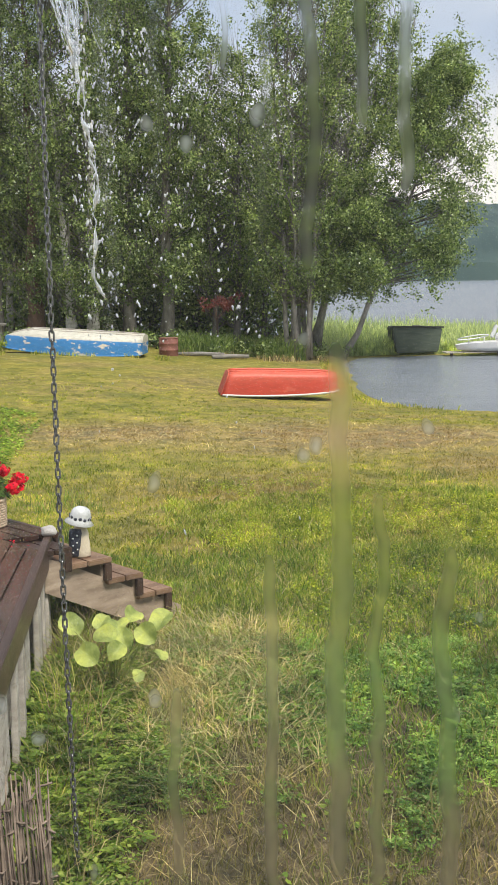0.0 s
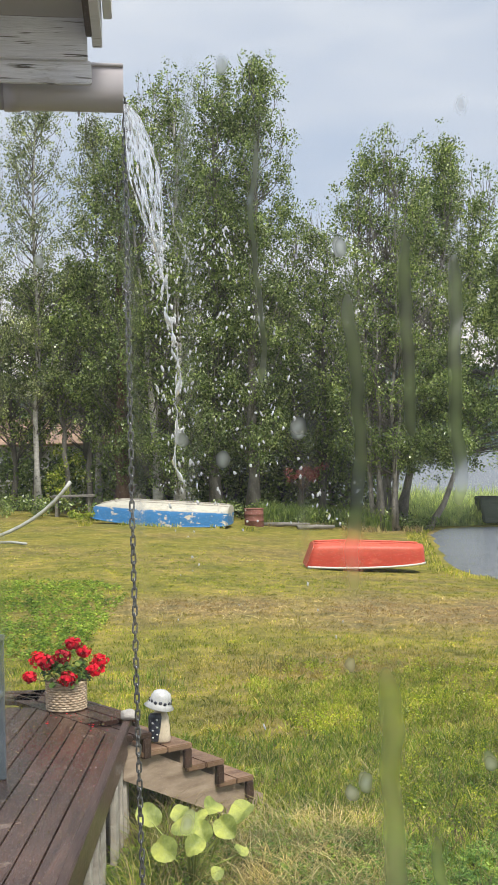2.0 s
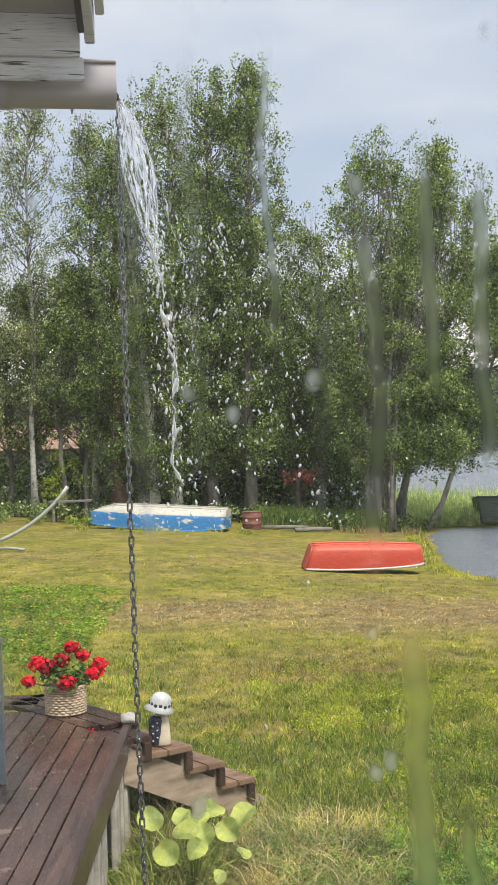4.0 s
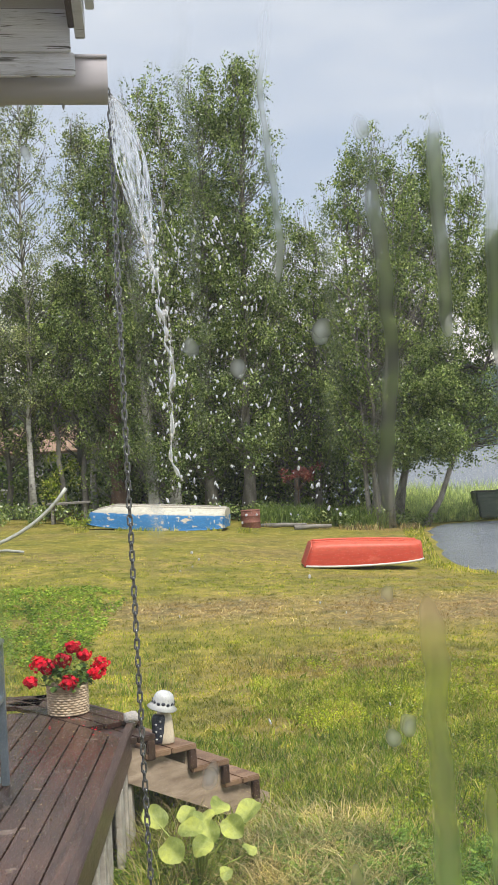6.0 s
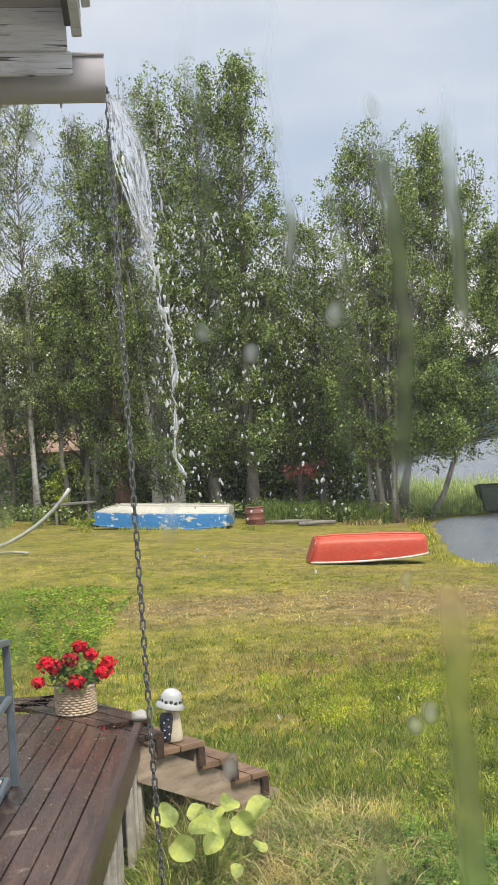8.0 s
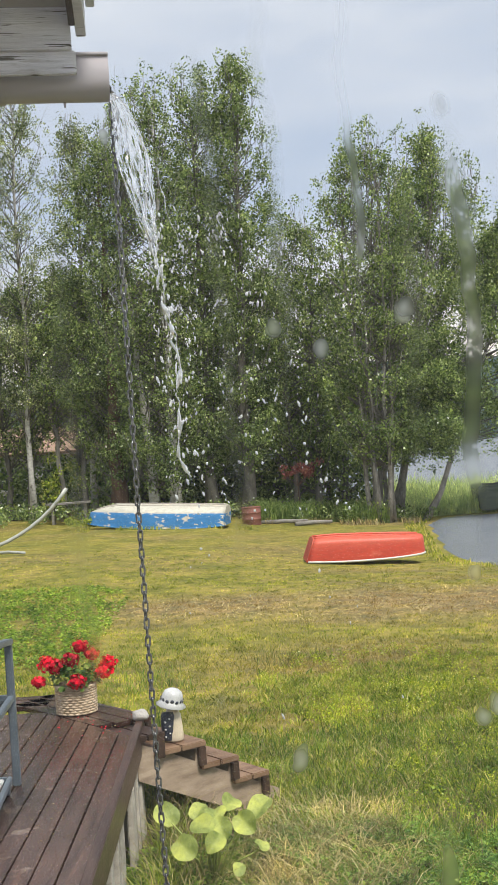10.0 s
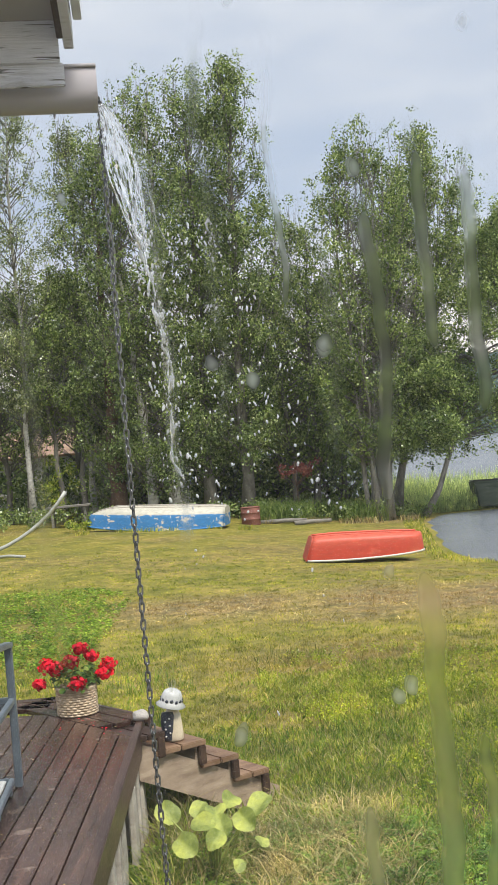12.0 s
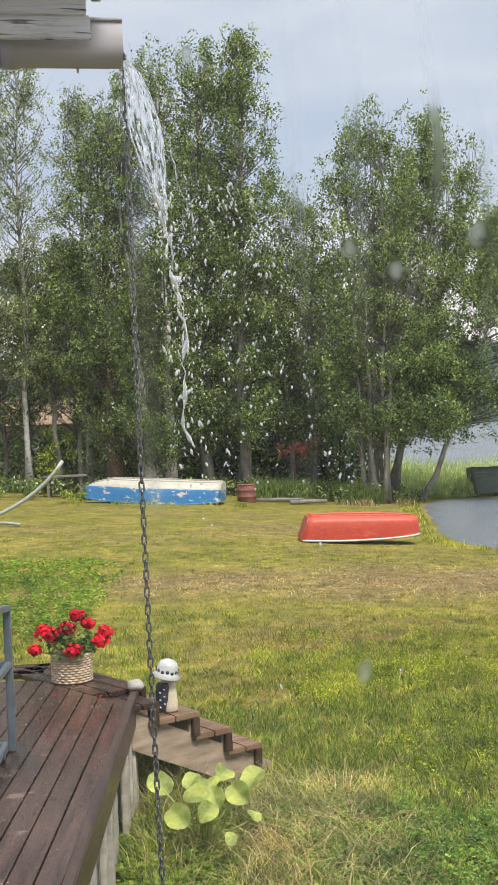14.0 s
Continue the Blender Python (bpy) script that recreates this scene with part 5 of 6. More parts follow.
build_tree("alder", ALDER, (2.1, 37.8), ((1.6, 1.0), (3.5, 1.7), (6, 1.7), (8.3, 1.1), (9.8, 0.4)), M_LEAF_C, M_BARK, 0.15, 2, 200, 155, 0.047, (0, 0), 0.22, 21)
build_tree("alder", "leaning alder reaching over the water by the shore", (5.45, 35.6), ((2.3, 1.5), (2.7, 2.4), (3.4, 2.6), (5.0, 2.5), (7.0, 1.8), (8.2, 1.1), (9.0, 0.5)), M_LEAF_C, M_GREYBARK, 0.088, 1, 190, 480, 0.047, (3.5, 0.2), 0.34, 24, lean_pow=0.9, clear=1.02, gap=(0.2, 5.0, 6.6, 0.6), steep=0.3)
build_tree("alder", ALDER, (-7.3, 38.8), ((2.8, 1.0), (4, 1.8), (5.4, 1.7), (6.6, 1.2), (7.6, 0.4)), M_LEAF_C, M_BARK, 0.15, 2, 170, 130, 0.05, (0, 0), 0.24, 29)
build_tree("alder", ALDER, (-5.4, 37.6), ((3.5, 0.8), (4.3, 1.4), (5.4, 1.6), (7, 1.0), (8.2, 0.4)), M_LEAF_C, M_BARK, 0.14, 2, 150, 150, 0.05, (0, 0), 0.24, 30)
build_tree("poplar", FAR_TREE, (-0.8, 39.8), ((0.6, 1.6), (4, 2.3), (8, 2.2), (11.5, 0.8)), M_LEAF_A, M_BARK, 0.18, 1, 170, 110, 0.07, (0, 0), 0.36, 23)
build_tree("poplar", FAR_TREE, (-5.6, 41.0), ((3.4, 1.4), (5, 2.0), (6.6, 1.5), (8.0, 0.5)), M_LEAF_A, M_BARK, 0.18, 1, 120, 90, 0.07, (0, 0), 0.36, 24)
build_tree("poplar", FAR_TREE, (-9.8, 40.0), ((3.4, 1.6), (5.0, 2.2), (6.6, 1.6), (8.2, 0.5)), M_LEAF_A, M_BARK, 0.18, 1, 130, 90, 0.07, (0, 0), 0.36, 25)
build_tree("alder", FAR_TREE, (3.2, 40.6), ((0.4, 1.8), (4, 2.3), (7, 1.5), (8.4, 0.5)), M_LEAF_C, M_BARK, 0.15, 2, 150, 100, 0.07, (0, 0), 0.36, 26)
build_tree("alder", FAR_TREE, (-3.0, 40.2), ((0.4, 2.0), (3, 2.4), (6, 1.8), (8, 0.6)), M_LEAF_C, M_BARK, 0.15, 2, 150, 100, 0.07, (0, 0), 0.36, 27)
build_tree("alder", FAR_TREE, (1.0, 40.6), ((0.3, 1.8), (3, 2.3), (6, 1.6), (8, 0.5)), M_LEAF_C, M_BARK, 0.15, 2, 150, 100, 0.07, (0, 0), 0.36, 28)

# red-leaved bush
c = [(1.75 + rng.normal() * 0.33, 36.0 + rng.normal() * 0.2, gz(1.6, 36) + 1.55 + rng.normal() * 0.08) for _ in range(16)]
bush = thing("red_bush", "small shrub with red leaves under the trees", "shrub", pose(0, 0, 0))
part("crown", quads("crown", scatter_leaves(c, [0.17] * 16, 40, 0.042), 4, M_REDLEAF), None, bush)
part("stems", tubes("stems", [([(1.72, 36.0, gz(1.72, 36.0) - 0.05), (1.70, 36.0, 0.9), p], [0.025, 0.016, 0.006]) for p in c[:7]], M_BROWNBARK, 6), None, bush)


def understorey(name, label, x0, x1, y0, y1, count, h, leaf_mat, per=60, leaf=0.055, spread=0.4):
    cs = []
    for _ in range(count):
        x, y = rng.uniform(x0, x1), rng.uniform(y0, y1)
        cs.append((x, y, gz(x, y) + rng.uniform(0.1, h)))
    return tagged(new(name, quads(name, scatter_leaves(cs, [spread] * count, per, leaf), 4, leaf_mat)), label, "undergrowth", kind="stuff")


understorey("undergrowth", "dense dark undergrowth beneath the trees", -5.6, 4.5, 38.5, 43, 300, 3.6, M_LEAF_C, 60, 0.075, 0.6)
understorey("undergrowth", "dark undergrowth beneath the birches", -12, -5.6, 38.5, 43, 150, 1.9, M_LEAF_C, 60, 0.075, 0.5)
understorey("undergrowth", "low leafy weeds along the wood's edge", -9, 4.9, 34.8, 36.8, 170, 0.5, M_LEAF_C, 40, 0.045, 0.28)
understorey("undergrowth", "yellow-green shrub beside the cottage", -6.3, -5.2, 37.0, 37.6, 16, 2.1, M_LUSH, 60, 0.045, 0.28)
understorey("undergrowth", "yellow-green weeds at the rowing boat's bow", -5.1, -4.35, 33.3, 33.9, 14, 0.28, M_LUSH, 40, 0.035, 0.14)
understorey("undergrowth", "brambles along the far wood", -5.5, 2.5, 43, 50, 170, 7.0, M_LEAF_A, 60, 0.12, 1.0)
understorey("undergrowth", "far trees behind the house in the wood", -32, -5.5, 52, 58, 240, 8.0, M_LEAF_A, 60, 0.14, 1.2)


# ---- grass ----
def blades(name, label, x_of, y0, y1, count, height, width, mat, lean=0.5, half=None, kind="grass", keep=None):
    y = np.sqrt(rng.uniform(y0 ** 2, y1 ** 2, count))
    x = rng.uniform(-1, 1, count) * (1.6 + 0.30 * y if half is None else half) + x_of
    s = np.maximum(inside_and_distance(x, y, NEAR_SHORE), inside_and_distance(x, y, FAR_SHORE))
    ok = (s < -0.25) & ~((x < DECK_X - 0.02) & (y < 6.7)) & ~((x < -0.6) & (y < 7.55) & (y - 6.7 < (-0.64 - x) * 1.25 + 0.02))
    if keep is not None:
        ok &= keep(x, y)
    x, y = x[ok], y[ok]
    n = len(x)
    z = ground_z(x, y) - 0.005
    h = height * rng.uniform(0.45, 1.3, n)
    w = rng.uniform(0, 6.28, n)
    bend = h * lean * rng.uniform(0.2, 1.4, n)
    wide = width * rng.uniform(0.7, 1.3, n)
    face = w + rng.uniform(-1.2, 1.2, n)
    dx, dy = np.cos(face) * wide, np.sin(face) * wide
    p = np.stack([x, y, z], 1)
    side = np.stack([dx, dy, np.zeros(n)], 1)
    midp = p + np.stack([np.cos(w) * bend * 0.3, np.sin(w) * bend * 0.3, h * 0.62], 1)
    tip = p + np.stack([np.cos(w) * bend, np.sin(w) * bend, h * 0.95], 1)
    poly = np.stack([p - side, p + side, midp + side * 0.8, tip, midp - side * 0.8], 1)
    return tagged(new(name, quads(name, poly, 5, mat)), label, kind, kind="stuff")


def tufts(name, label, x_of, y0, y1, count, per, height, width, mat, radius, need=-2.0):
    """Grass in small bunches that lean outwards; need: how clumped the bunches stand."""
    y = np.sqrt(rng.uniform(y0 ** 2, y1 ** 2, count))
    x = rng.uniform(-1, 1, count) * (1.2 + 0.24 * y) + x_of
    s = inside_and_distance(x, y, NEAR_SHORE)
    wave = np.sin(1.7 * x + 0.9 * np.sin(y * 0.8)) * np.sin(0.75 * y + np.sin(1.3 * x)) + 0.4 * np.sin(4.1 * x + y) * np.sin(2.3 * y - x)
    ok = (s < -0.2) & ~((x < DECK_X) & (y < 7.6)) & (wave > need) & (rng.random(count) < np.clip((y1 - y) / (0.55 * (y1 - y0)), 0, 1))
    x, y = np.repeat(x[ok], per), np.repeat(y[ok], per)
    n = len(x)
    big = np.repeat(rng.uniform(0.5, 1.35, n // per), per)
    w, d = rng.uniform(0, 6.28, n), radius * big * np.sqrt(rng.random(n))
    x, y = x + d * np.cos(w), y + d * np.sin(w)
    h = height * big * rng.uniform(0.5, 1.2, n)
    out = h * rng.uniform(0.1, 1.1, n)
    face = rng.uniform(0, 6.28, n)
    p = np.stack([x, y, ground_z(x, y) - 0.004], 1)
    side = np.stack([np.cos(face), np.sin(face), np.zeros(n)], 1) * width * rng.uniform(0.6, 1.3, (n, 1))
    midp = p + np.stack([np.cos(w) * out * 0.3, np.sin(w) * out * 0.3, h * 0.62], 1)
    tip = p + np.stack([np.cos(w) * out, np.sin(w) * out, h * 0.95], 1)
    return tagged(new(name, quads(name, np.stack([p - side, p + side, midp + side * 0.8, tip, midp - side * 0.8], 1), 5, mat)), label, "grass", kind="stuff")


blades("grass", "tall unmown grass under the trees", 2.3, 34.9, 36.3, 3600, 0.62, 0.012, M_WOODGRASS, 0.6, 2.0, keep=lambda x, y: np.sin(x * 2.9 + y) + np.sin(x * 1.3 - y * 3) > -0.5)
blades("grass", "rank dry weeds at the wood's edge", 2.9, 34.2, 35.0, 1100, 0.20, 0.010, M_STRAW, 0.9, 2.3, kind="weeds", keep=lambda x, y: np.sin(x * 4.1) + np.sin(x * 1.7 + y * 5) > 0.1)
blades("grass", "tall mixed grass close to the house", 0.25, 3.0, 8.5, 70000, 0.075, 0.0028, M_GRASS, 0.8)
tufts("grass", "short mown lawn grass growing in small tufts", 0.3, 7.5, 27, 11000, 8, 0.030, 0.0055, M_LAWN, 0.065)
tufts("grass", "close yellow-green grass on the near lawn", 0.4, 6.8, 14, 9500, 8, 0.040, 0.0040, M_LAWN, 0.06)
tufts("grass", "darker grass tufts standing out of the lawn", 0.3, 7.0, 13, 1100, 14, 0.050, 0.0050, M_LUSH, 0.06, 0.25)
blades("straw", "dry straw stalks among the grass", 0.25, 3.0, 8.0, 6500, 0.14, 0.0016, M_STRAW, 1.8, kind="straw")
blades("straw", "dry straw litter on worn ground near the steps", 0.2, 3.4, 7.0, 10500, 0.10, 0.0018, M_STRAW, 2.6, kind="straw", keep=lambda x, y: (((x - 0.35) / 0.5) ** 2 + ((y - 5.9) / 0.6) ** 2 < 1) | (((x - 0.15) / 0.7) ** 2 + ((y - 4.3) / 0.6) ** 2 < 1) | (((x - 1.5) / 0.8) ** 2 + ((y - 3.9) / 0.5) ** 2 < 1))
blades("straw", "cut hay scattered on the worn lawn", 1.6, 12.8, 17.5, 5200, 0.035, 0.0045, M_HAY, 5.5, 3.6, kind="straw", keep=lambda x, y: (((x - 2.4) / 3.2) ** 2 + ((y - 15.2) / 1.9) ** 2 < 1) | (((x + 0.6) / 1.8) ** 2 + ((y - 15.6) / 1.2) ** 2 < 1))
blades("grass", "unmown grass tufts round the rowing boat", -2.4, 32.2, 33.0, 1500, 0.12, 0.008, M_LAWN, 0.6, 2.6, keep=lambda x, y: np.sin(x * 5.3) + np.sin(x * 2.1 + 1) > -0.2)
blades("reeds", "short pale reeds at the edge of the spit", 8.0, 36.9, 37.8, 16000, 0.5, 0.014, M_REED, 0.35, kind="reeds", keep=lambda x, y: (x > 5.4) & (inside_and_distance(x, y, NEAR_SHORE) < -0.6))
blades("reeds", "tall reeds behind the moored boat", 6.0, 40.0, 46.0, 9000, 1.0, 0.016, M_REED, 0.2, kind="reeds", keep=lambda x, y: (x > 5.0) & (x < 10.5))
blades("reeds", "pale green reeds on the spit", 8.0, 37.2, 48.0, 34000, 0.7, 0.016, M_REED, 0.25, kind="reeds", keep=lambda x, y: (x > 5.2) & (inside_and_distance(x, y, NEAR_SHORE) < -0.6))


blades("rushes", "coarse grass along the lake bank", 4.6, 21.3, 35.8, 7000, 0.10, 0.010, M_LAWN, 0.8, 1.6, kind="rushes", keep=lambda x, y: inside_and_distance(x, y, NEAR_SHORE) > -0.8)
understorey("undergrowth", "scrubby weeds round the leaning alder's foot", 4.5, 5.8, 35.2, 36.0, 22, 0.35, M_LEAF_C, 40, 0.04, 0.22)


def fronds(name, label, count, area, length, mat, per=6, pairs=6, seed=1):
    """Feathery weeds: arching stems set with pairs of narrow leaflets."""
    g = np.random.default_rng(seed)
    x, y = g.uniform(area[0], area[1], count), g.uniform(area[2], area[3], count)
    edge = np.maximum(np.abs(2 * x - area[0] - area[1]) / (area[1] - area[0]), np.abs(2 * y - area[2] - area[3]) / (area[3] - area[2]))
    wave = np.sin(3.1 * x + 1.1 * np.sin(2.2 * y)) * np.sin(2.3 * y + 0.8 * np.sin(3.7 * x)) + 0.5 * np.sin(7.9 * x + y) * np.sin(6.1 * y - x)
    ok = (wave > area[4] + 2.6 * np.maximum(0, edge - 0.35)) & ~((x < DECK_X - 0.01) & (y < 7.6))
    x, y = np.repeat(x[ok], per), np.repeat(y[ok], per)
    n = len(x)
    w, size = g.uniform(0, 6.28, n), length * g.uniform(0.5, 1.25, n)
    rise, z = g.uniform(0.35, 1.0, n), ground_z(x, y)
    polys = []
    for k in range(pairs):
        u = (k + 1.0) / pairs
        out, up = size * u * (0.55 + 0.3 * u), size * rise * (u - 0.42 * u * u)
        c = np.stack([x + out * np.cos(w), y + out * np.sin(w), z + up], 1)
        for sgn in (-1, 1):
            aim = w + sgn * g.uniform(0.6, 1.2, n)
            a = np.stack([np.cos(aim), np.sin(aim), g.uniform(-0.3, 0.35, n)], 1) * (size * 0.30 * (1.15 - 0.55 * u) * g.uniform(0.7, 1.2, n))[:, None]
            b = np.stack([-np.sin(aim), np.cos(aim), g.uniform(-0.5, 0.5, n)], 1) * (size * 0.052 * g.uniform(0.7, 1.3, n))[:, None]
            polys.append(np.stack([c, c + 0.45 * a + b, c + a, c + 0.45 * a - b], 1))
    return tagged(new(name, quads(name, np.concatenate(polys), 4, mat)), label, "weeds", kind="stuff")


def weeds(name, label, count, area, radius, mat, per=9):
    polys = []
    r = random.Random(count)
    for _ in range(count):
        x, y = r.uniform(area[0], area[1]), r.uniform(area[2], area[3])
        edge = max(abs(2 * x - area[0] - area[1]) / (area[1] - area[0]), abs(2 * y - area[2] - area[3]) / (area[3] - area[2]))
        if noise.noise(Vector((x * 0.9, y * 0.9, 4.2))) + 0.5 * noise.noise(Vector((x * 2.7, y * 2.7, 1.2))) < area[4] + 0.9 * max(0, edge - 0.55) or (x < DECK_X - 0.02 and y < 7.5):
            continue
        z = gz(x, y)
        for k in range(per):
            w, d = r.uniform(0, 6.28), radius * r.uniform(0.3, 1.2)
            c = (x + d * math.cos(w), y + d * math.sin(w), z + r.uniform(0.015, 0.085))
            polys += leaf_ring(c, (0.5 * math.cos(w), 0.5 * math.sin(w), 1), radius * r.uniform(0.22, 0.5), 6, 0.3, r)
    return tagged(new(name, quads(name, polys, 6, mat)), label, "weeds", kind="stuff")


weeds("weeds", "broad-leaved green weeds in the grass", 700, (-0.6, 2.8, 3.2, 9.0, 0.05), 0.026, M_WEED, 6)
fronds("weeds", "feathery green weeds in the grass", 1200, (-0.8, 3.2, 3.0, 9.5, 0.0), 0.085, M_WEED, 5, 5, 41)
weeds("weeds", "taller clover patch beside the deck", 3600, (-5.6, -1.75, 11.8, 18.5, -0.6), 0.040, M_WEED, 7)
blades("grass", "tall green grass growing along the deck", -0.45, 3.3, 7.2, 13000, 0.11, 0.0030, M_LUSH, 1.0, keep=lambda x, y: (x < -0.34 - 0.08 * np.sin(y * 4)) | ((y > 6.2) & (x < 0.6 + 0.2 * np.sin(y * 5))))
blades("grass", "long green grass leaning against the deck's skirting", -0.56, 4.15, 6.55, 1200, 0.17, 0.0030, M_LUSH, 1.0, 0.14)
fronds("weeds", "dark feathery weeds growing along the deck", 900, (-0.95, -0.05, 3.2, 6.6, -0.9), 0.13, M_HERB, 6, 6, 42)
fronds("weeds", "tall dark weeds close against the deck", 300, (-0.72, -0.42, 3.7, 6.3, -1.4), 0.17, M_HERB, 7, 9, 46)
blades("straw", "pale dry stalks fallen beside the steps", 0.25, 4.6, 6.6, 2600, 0.13, 0.0022, M_HAY, 2.2, 0.42, kind="straw")
blades("straw", "dead stalks beside the deck", -0.5, 3.9, 6.5, 900, 0.24, 0.0018, M_STRAW, 1.2, 0.2, kind="straw")
fronds("weeds", "low feathery weeds on the worn ground", 1100, (-0.9, 2.6, 2.6, 6.0, -0.15), 0.075, M_WEED, 5, 5, 43)
fronds("weeds", "light green leafy weeds by the wattle panel", 90, (-0.55, -0.25, 3.4, 4.3, -0.6), 0.085, M_CLOVER, 5, 5, 44)
fronds("weeds", "lush patch of feathery green weeds", 2600, (-0.1, 2.2, 3.6, 7.0, -0.75), 0.095, M_FEATHER, 6, 6, 45)
weeds("weeds", "bright green clover in the lawn", 3400, (0.3, 3.2, 6.2, 11.6, -0.25), 0.018, M_CLOVER, 9)
blades("grass", "lush green grass among the clover", 1.5, 5.0, 11.0, 30000, 0.050, 0.0036, M_LUSH, 0.9, 1.5, keep=lambda x, y: np.sin(x * 2.3 + 0.9 * y) * np.sin(y * 1.3 - x) > -0.45)
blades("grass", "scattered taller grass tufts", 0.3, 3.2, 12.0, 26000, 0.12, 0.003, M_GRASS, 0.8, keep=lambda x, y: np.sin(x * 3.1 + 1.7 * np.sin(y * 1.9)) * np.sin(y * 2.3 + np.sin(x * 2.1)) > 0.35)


# ---- pale broad-leaved plant by the steps ----
hosta = thing("broad_leaf_plant", "pale yellow-green broad-leaved plant growing beside the steps", "plant", pose(-0.28, 5.62, gz(-0.28, 5.62)))
LEAVES = ((-0.22, 0.12, 0.33, 0.068, 0.9), (-0.05, 0.10, 0.34, 0.052, 0.8), (0.25, 0.14, 0.33, 0.070, 0.85), (-0.12, -0.20, 0.27, 0.070, 0.75), (0.16, 0.0, 0.30, 0.066, 0.9),
          (0.03, 0.03, 0.33, 0.06, 0.5), (0.02, -0.14, 0.25, 0.055, 0.9), (0.13, -0.24, 0.17, 0.036, 0.7), (0.24, -0.12, 0.22, 0.038, 0.3), (0.05, -0.05, 0.30, 0.058, 0.9),
          (-0.02, -0.06, 0.31, 0.062, 0.7), (0.10, 0.10, 0.36, 0.058, 0.6))
for lx, ly, lz, r, open_ in LEAVES:
    d = Vector((lx, ly, 0)).normalized()
    tilt = Vector((0.1 * d.x + random.uniform(-0.4, 0.4), 0.1 * d.y - 0.75 * open_, 0.75 + random.uniform(-0.25, 0.25)))
    wavy, cup = random.uniform(0, 6.28), random.uniform(0.18, 0.5)
    q = tilt.to_track_quat("Z", "X").to_matrix().to_4x4()
    verts, faces = [(0, 0, -0.10 * r)], []
    for ring in (0.55, 1.0):
        for k in range(18):
            w = 2 * math.pi * k / 18
            rr = r * ring * (1 + 0.16 * math.cos(w) + 0.05 * math.sin(3 * w + wavy)) * random.uniform(0.96, 1.04)
            verts.append((rr * math.cos(w), rr * 0.86 * math.sin(w), cup * r * ring * abs(math.sin(w)) + 0.09 * r * ring * math.sin(4 * w + wavy) - 0.16 * r * ring * ring * abs(math.cos(w)) - 0.06 * r))
    for k in range(18):
        k2 = (k + 1) % 18
        faces.append((0, 1 + k, 1 + k2))
        faces.append((1 + k, 19 + k, 19 + k2, 1 + k2))
    leaf_ob = part("leaf", raw_mesh("leaf", verts, faces, M_HOSTA, True), None, hosta, m=Matrix.Translation((lx, ly, lz)) @ q @ pose(0, 0, 0, 0, 0, random.uniform(0, 360)))
    part("stalk", tubes("stalk", [([(lx * 0.08, ly * 0.08, -0.02), (lx * 0.5, ly * 0.5, lz * 0.62), (lx, ly, lz - 0.012)], [0.006, 0.005, 0.004])], M_STALK, 6), None, hosta)


# ---- water pouring from the gutter ----
spout = thing("water_spout", "rainwater pouring and splashing from the gutter's open end", "water", pose(GUT[0], GUT[1] + 0.03, GUT[2] - 0.035))
rw = random.Random(31)


def fall(speed, s, side=0.0):
    """A point of a thrown jet after s seconds."""
    return Vector((speed * s, side * s, -4.9 * s * s))


SHEET_T, SHEET_V, NU, NV = 0.325, (0.035, 0.56), 120, 52


def sheet_speed(c, s):
    """The sheet spreads, then draws together into one rope."""
    pull = min(1, max(0, (s - 0.21) / 0.14)) ** 1.2
    return SHEET_V[0] + (SHEET_V[1] - SHEET_V[0]) * (c * (1 - pull) + 0.62 * pull)


verts, faces = [], []
for i in range(NU):
    s = 0.008 + SHEET_T * i / (NU - 1)
    for j in range(NV):
        c = j / (NV - 1)
        p = fall(sheet_speed(c, s), s)
        amp = 0.004 + 0.05 * s
        p.y += amp * noise.noise(Vector((c * 5, s * 22, 1.7))) + 0.45 * amp * noise.noise(Vector((c * 14, s * 60, 4.7)))
        p.x += 0.4 * amp * noise.noise(Vector((c * 6, s * 30, 7.7)))
        p.z += 0.4 * amp * noise.noise(Vector((c * 8, s * 20, 2.2)))
        verts.append(p)
for i in range(NU - 1):
    for j in range(NV - 1):
        hole = noise.noise(Vector((j * 0.15, i * 0.085, 3.3))) + 0.25 * noise.noise(Vector((j * 0.5, i * 0.3, 8.3)))
        if i > 62 and 2 < j < NV - 5 and hole > 0.40 - 0.0055 * (i - 62):
            continue
        faces.append((i * NV + j, i * NV + j + 1, (i + 1) * NV + j + 1, (i + 1) * NV + j))
part("sheet", raw_mesh("sheet", verts, faces, M_JET, True), None, spout, "thin torn sheet of falling water")
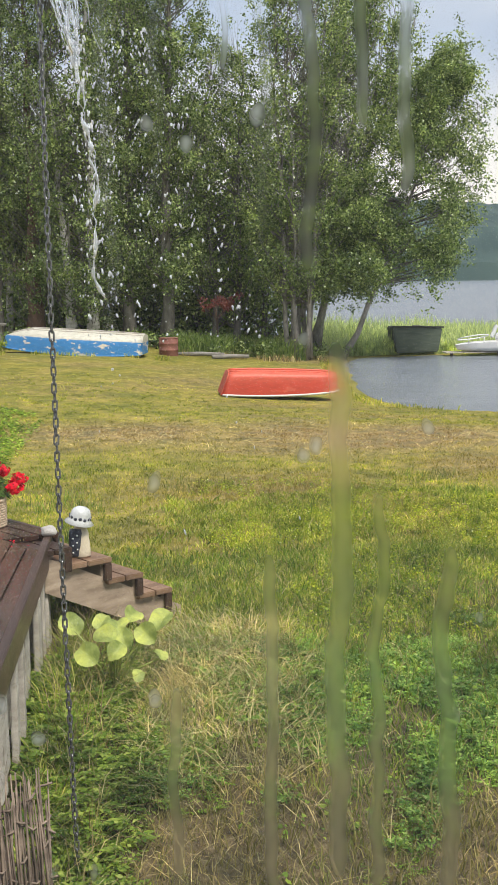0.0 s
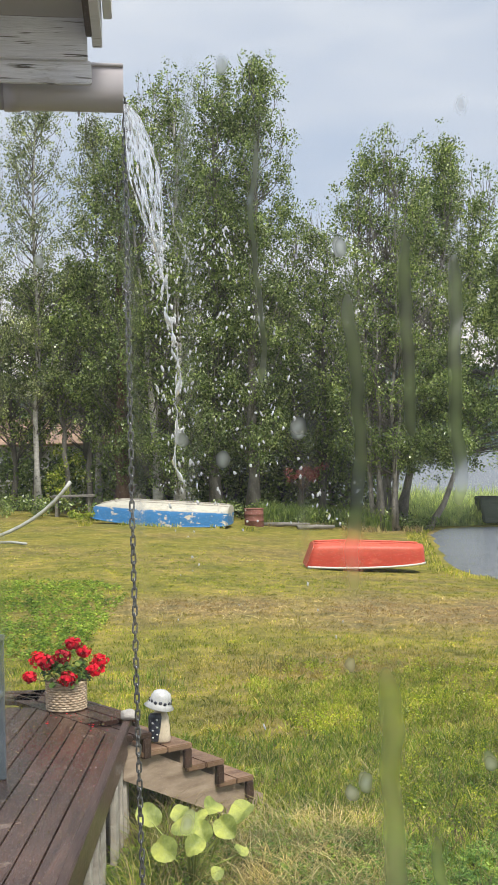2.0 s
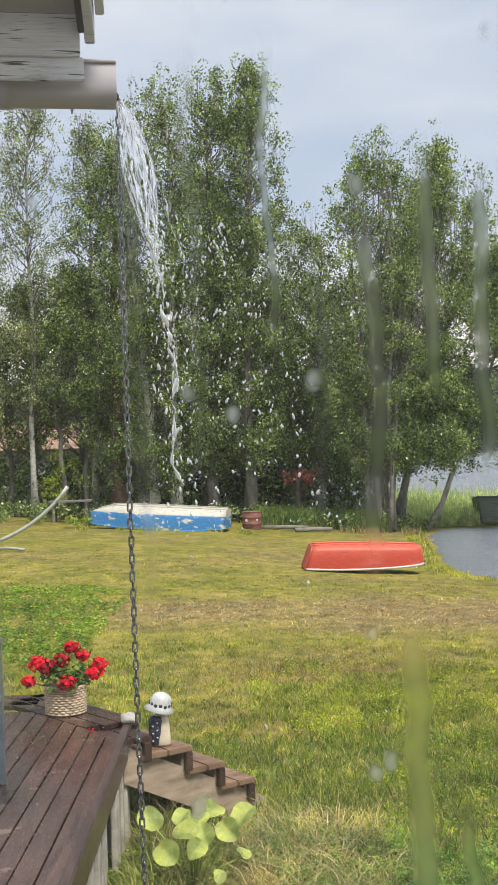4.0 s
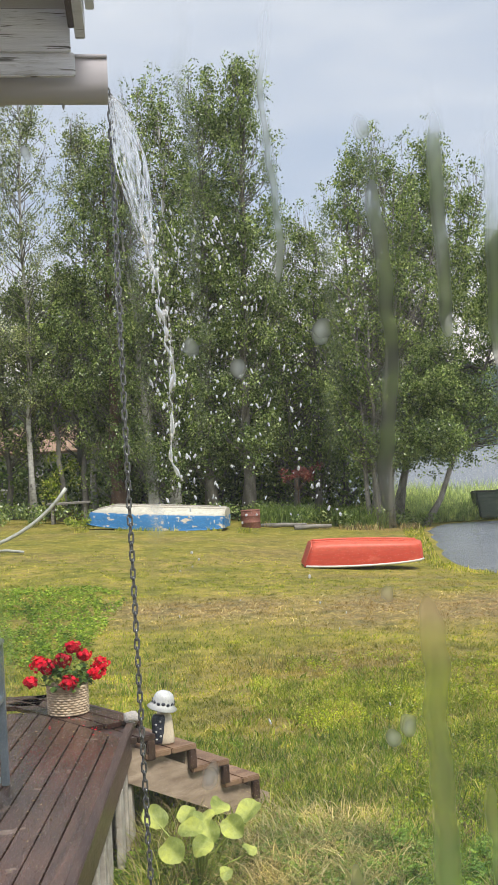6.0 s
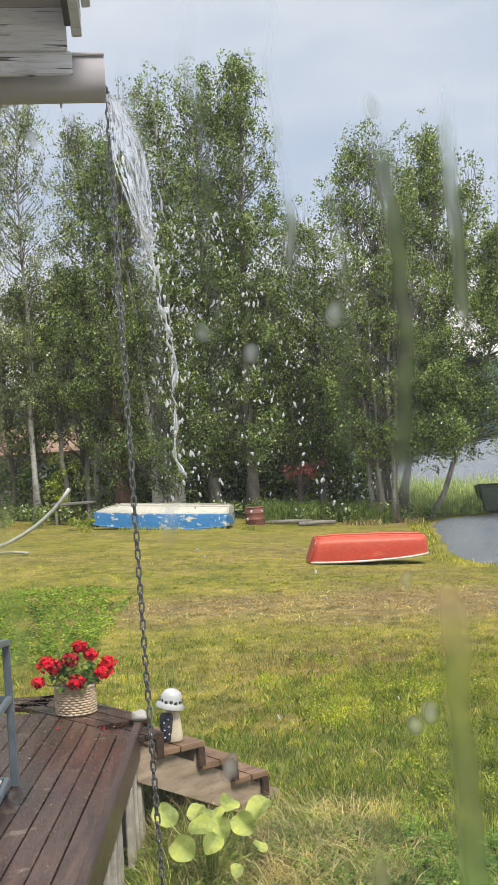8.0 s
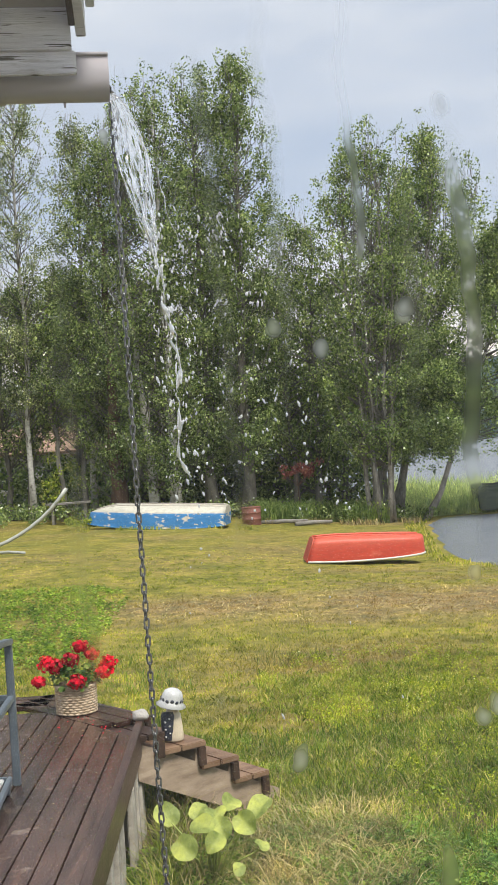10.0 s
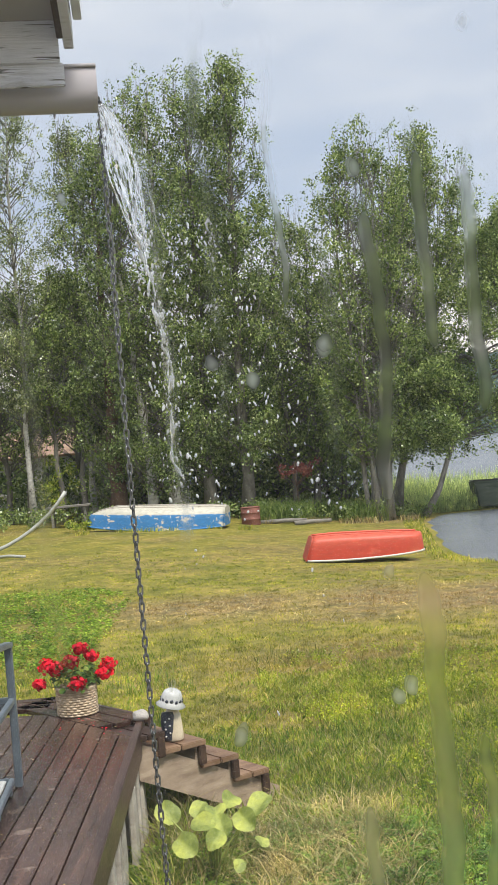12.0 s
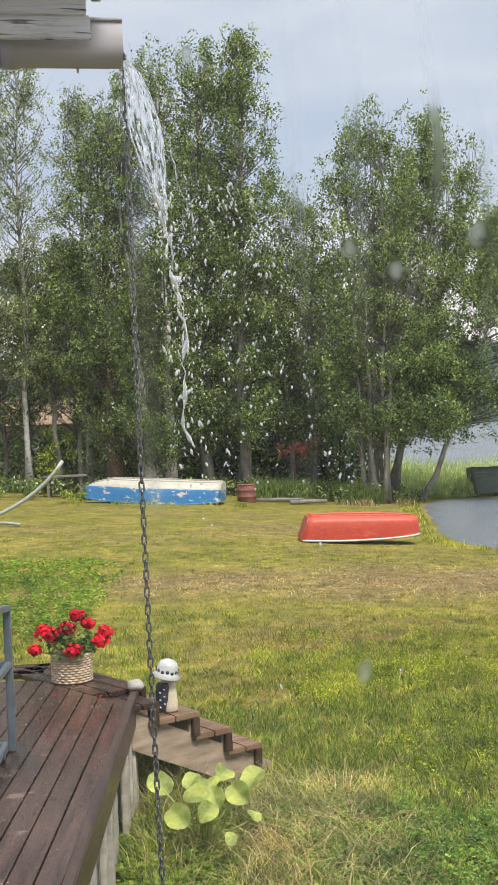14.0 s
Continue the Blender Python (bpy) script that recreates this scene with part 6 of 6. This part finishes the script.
# thick rims of the sheet, and ropes that run on below it
for k, (c, s0, s1, thick, wild) in enumerate(((1.0, 0.01, 0.33, 0.0036, 1.0), (0.0, 0.02, 0.33, 0.0022, 1.0), (0.45, 0.14, 0.36, 0.0030, 1.2), (0.75, 0.18, 0.38, 0.0040, 1.3), (0.2, 0.17, 0.34, 0.0022, 1.0),
                                               (0.62, 0.27, 0.53, 0.0062, 2.2), (0.55, 0.33, 0.47, 0.0040, 2.6), (1.10, 0.22, 0.36, 0.0026, 1.8))):
    pts, rad = [], []
    for i in range(90):
        s = s0 + (s1 - s0) * i / 89
        speed = sheet_speed(c, s) if c <= 1 else SHEET_V[1] * c
        p = fall(speed, s)
        wig = 0.05 * wild * max(0.05, s - 0.1)
        p += Vector((wig * noise.noise(Vector((s * 34, k * 3.1, 0))) + 0.4 * wig * noise.noise(Vector((s * 90, k * 1.1, 0))), wig * noise.noise(Vector((s * 30, k, 5))), 0.5 * wig * noise.noise(Vector((s * 34, k, 15)))))
        pts.append(p)
        lump = noise.noise(Vector((s * 75, k * 2.3, 9)))
        rad.append(max(0.0006, thick * ((0.12 + 2.6 * abs(lump)) if s > 0.30 else (0.4 + 0.9 * abs(lump)))))
    part("strand", tubes("strand", [(pts, rad)], M_ROPE if s0 > 0.2 else M_JET, 7), None, spout)

ball = bmesh.new()
bmesh.ops.create_icosphere(ball, subdivisions=1, radius=1)
bv, bf = [v.co.copy() for v in ball.verts], [[v.index for v in f.verts] for f in ball.faces]
ball.free()
verts, faces = [], []
for k in range(760):
    rope = k % 6 < 1
    s = 0.30 + (0.30 * rw.random() ** 1.3 if rope else 0.40 * rw.random() ** 1.15)
    sp = rw.gauss(0.38, 0.06) if rope else 0.22 + 1.15 * rw.random() ** 1.2
    p = fall(max(0.12, sp), s, rw.uniform(-0.12, 0.12) if rope else rw.uniform(-0.5, 0.5))
    if p.z + GUT[2] - 0.05 < 1.86 and rw.random() < 0.92 or p.z + GUT[2] - 0.05 < 0.12:
        continue
    r = rw.choice((0.002, 0.003, 0.004, 0.005, 0.006)) if rope and s < 0.56 else rw.choice((0.002, 0.0025, 0.003, 0.004, 0.0045))
    mm = pose(*p, rw.uniform(-30, 30), rw.uniform(-30, 30), 0) @ Matrix.Diagonal((r * rw.uniform(0.55, 1.3), r, r * rw.uniform(1.0, 3.0), 1))
    base = len(verts)
    verts += [mm @ q * 1.0 for q in bv]
    faces += [tuple(i + base for i in q) for q in bf]
ob = part("drops", raw_mesh("drops", verts, faces, M_DROP, True), None, spout, "flying water drops")
ob["kind"] = "stuff"
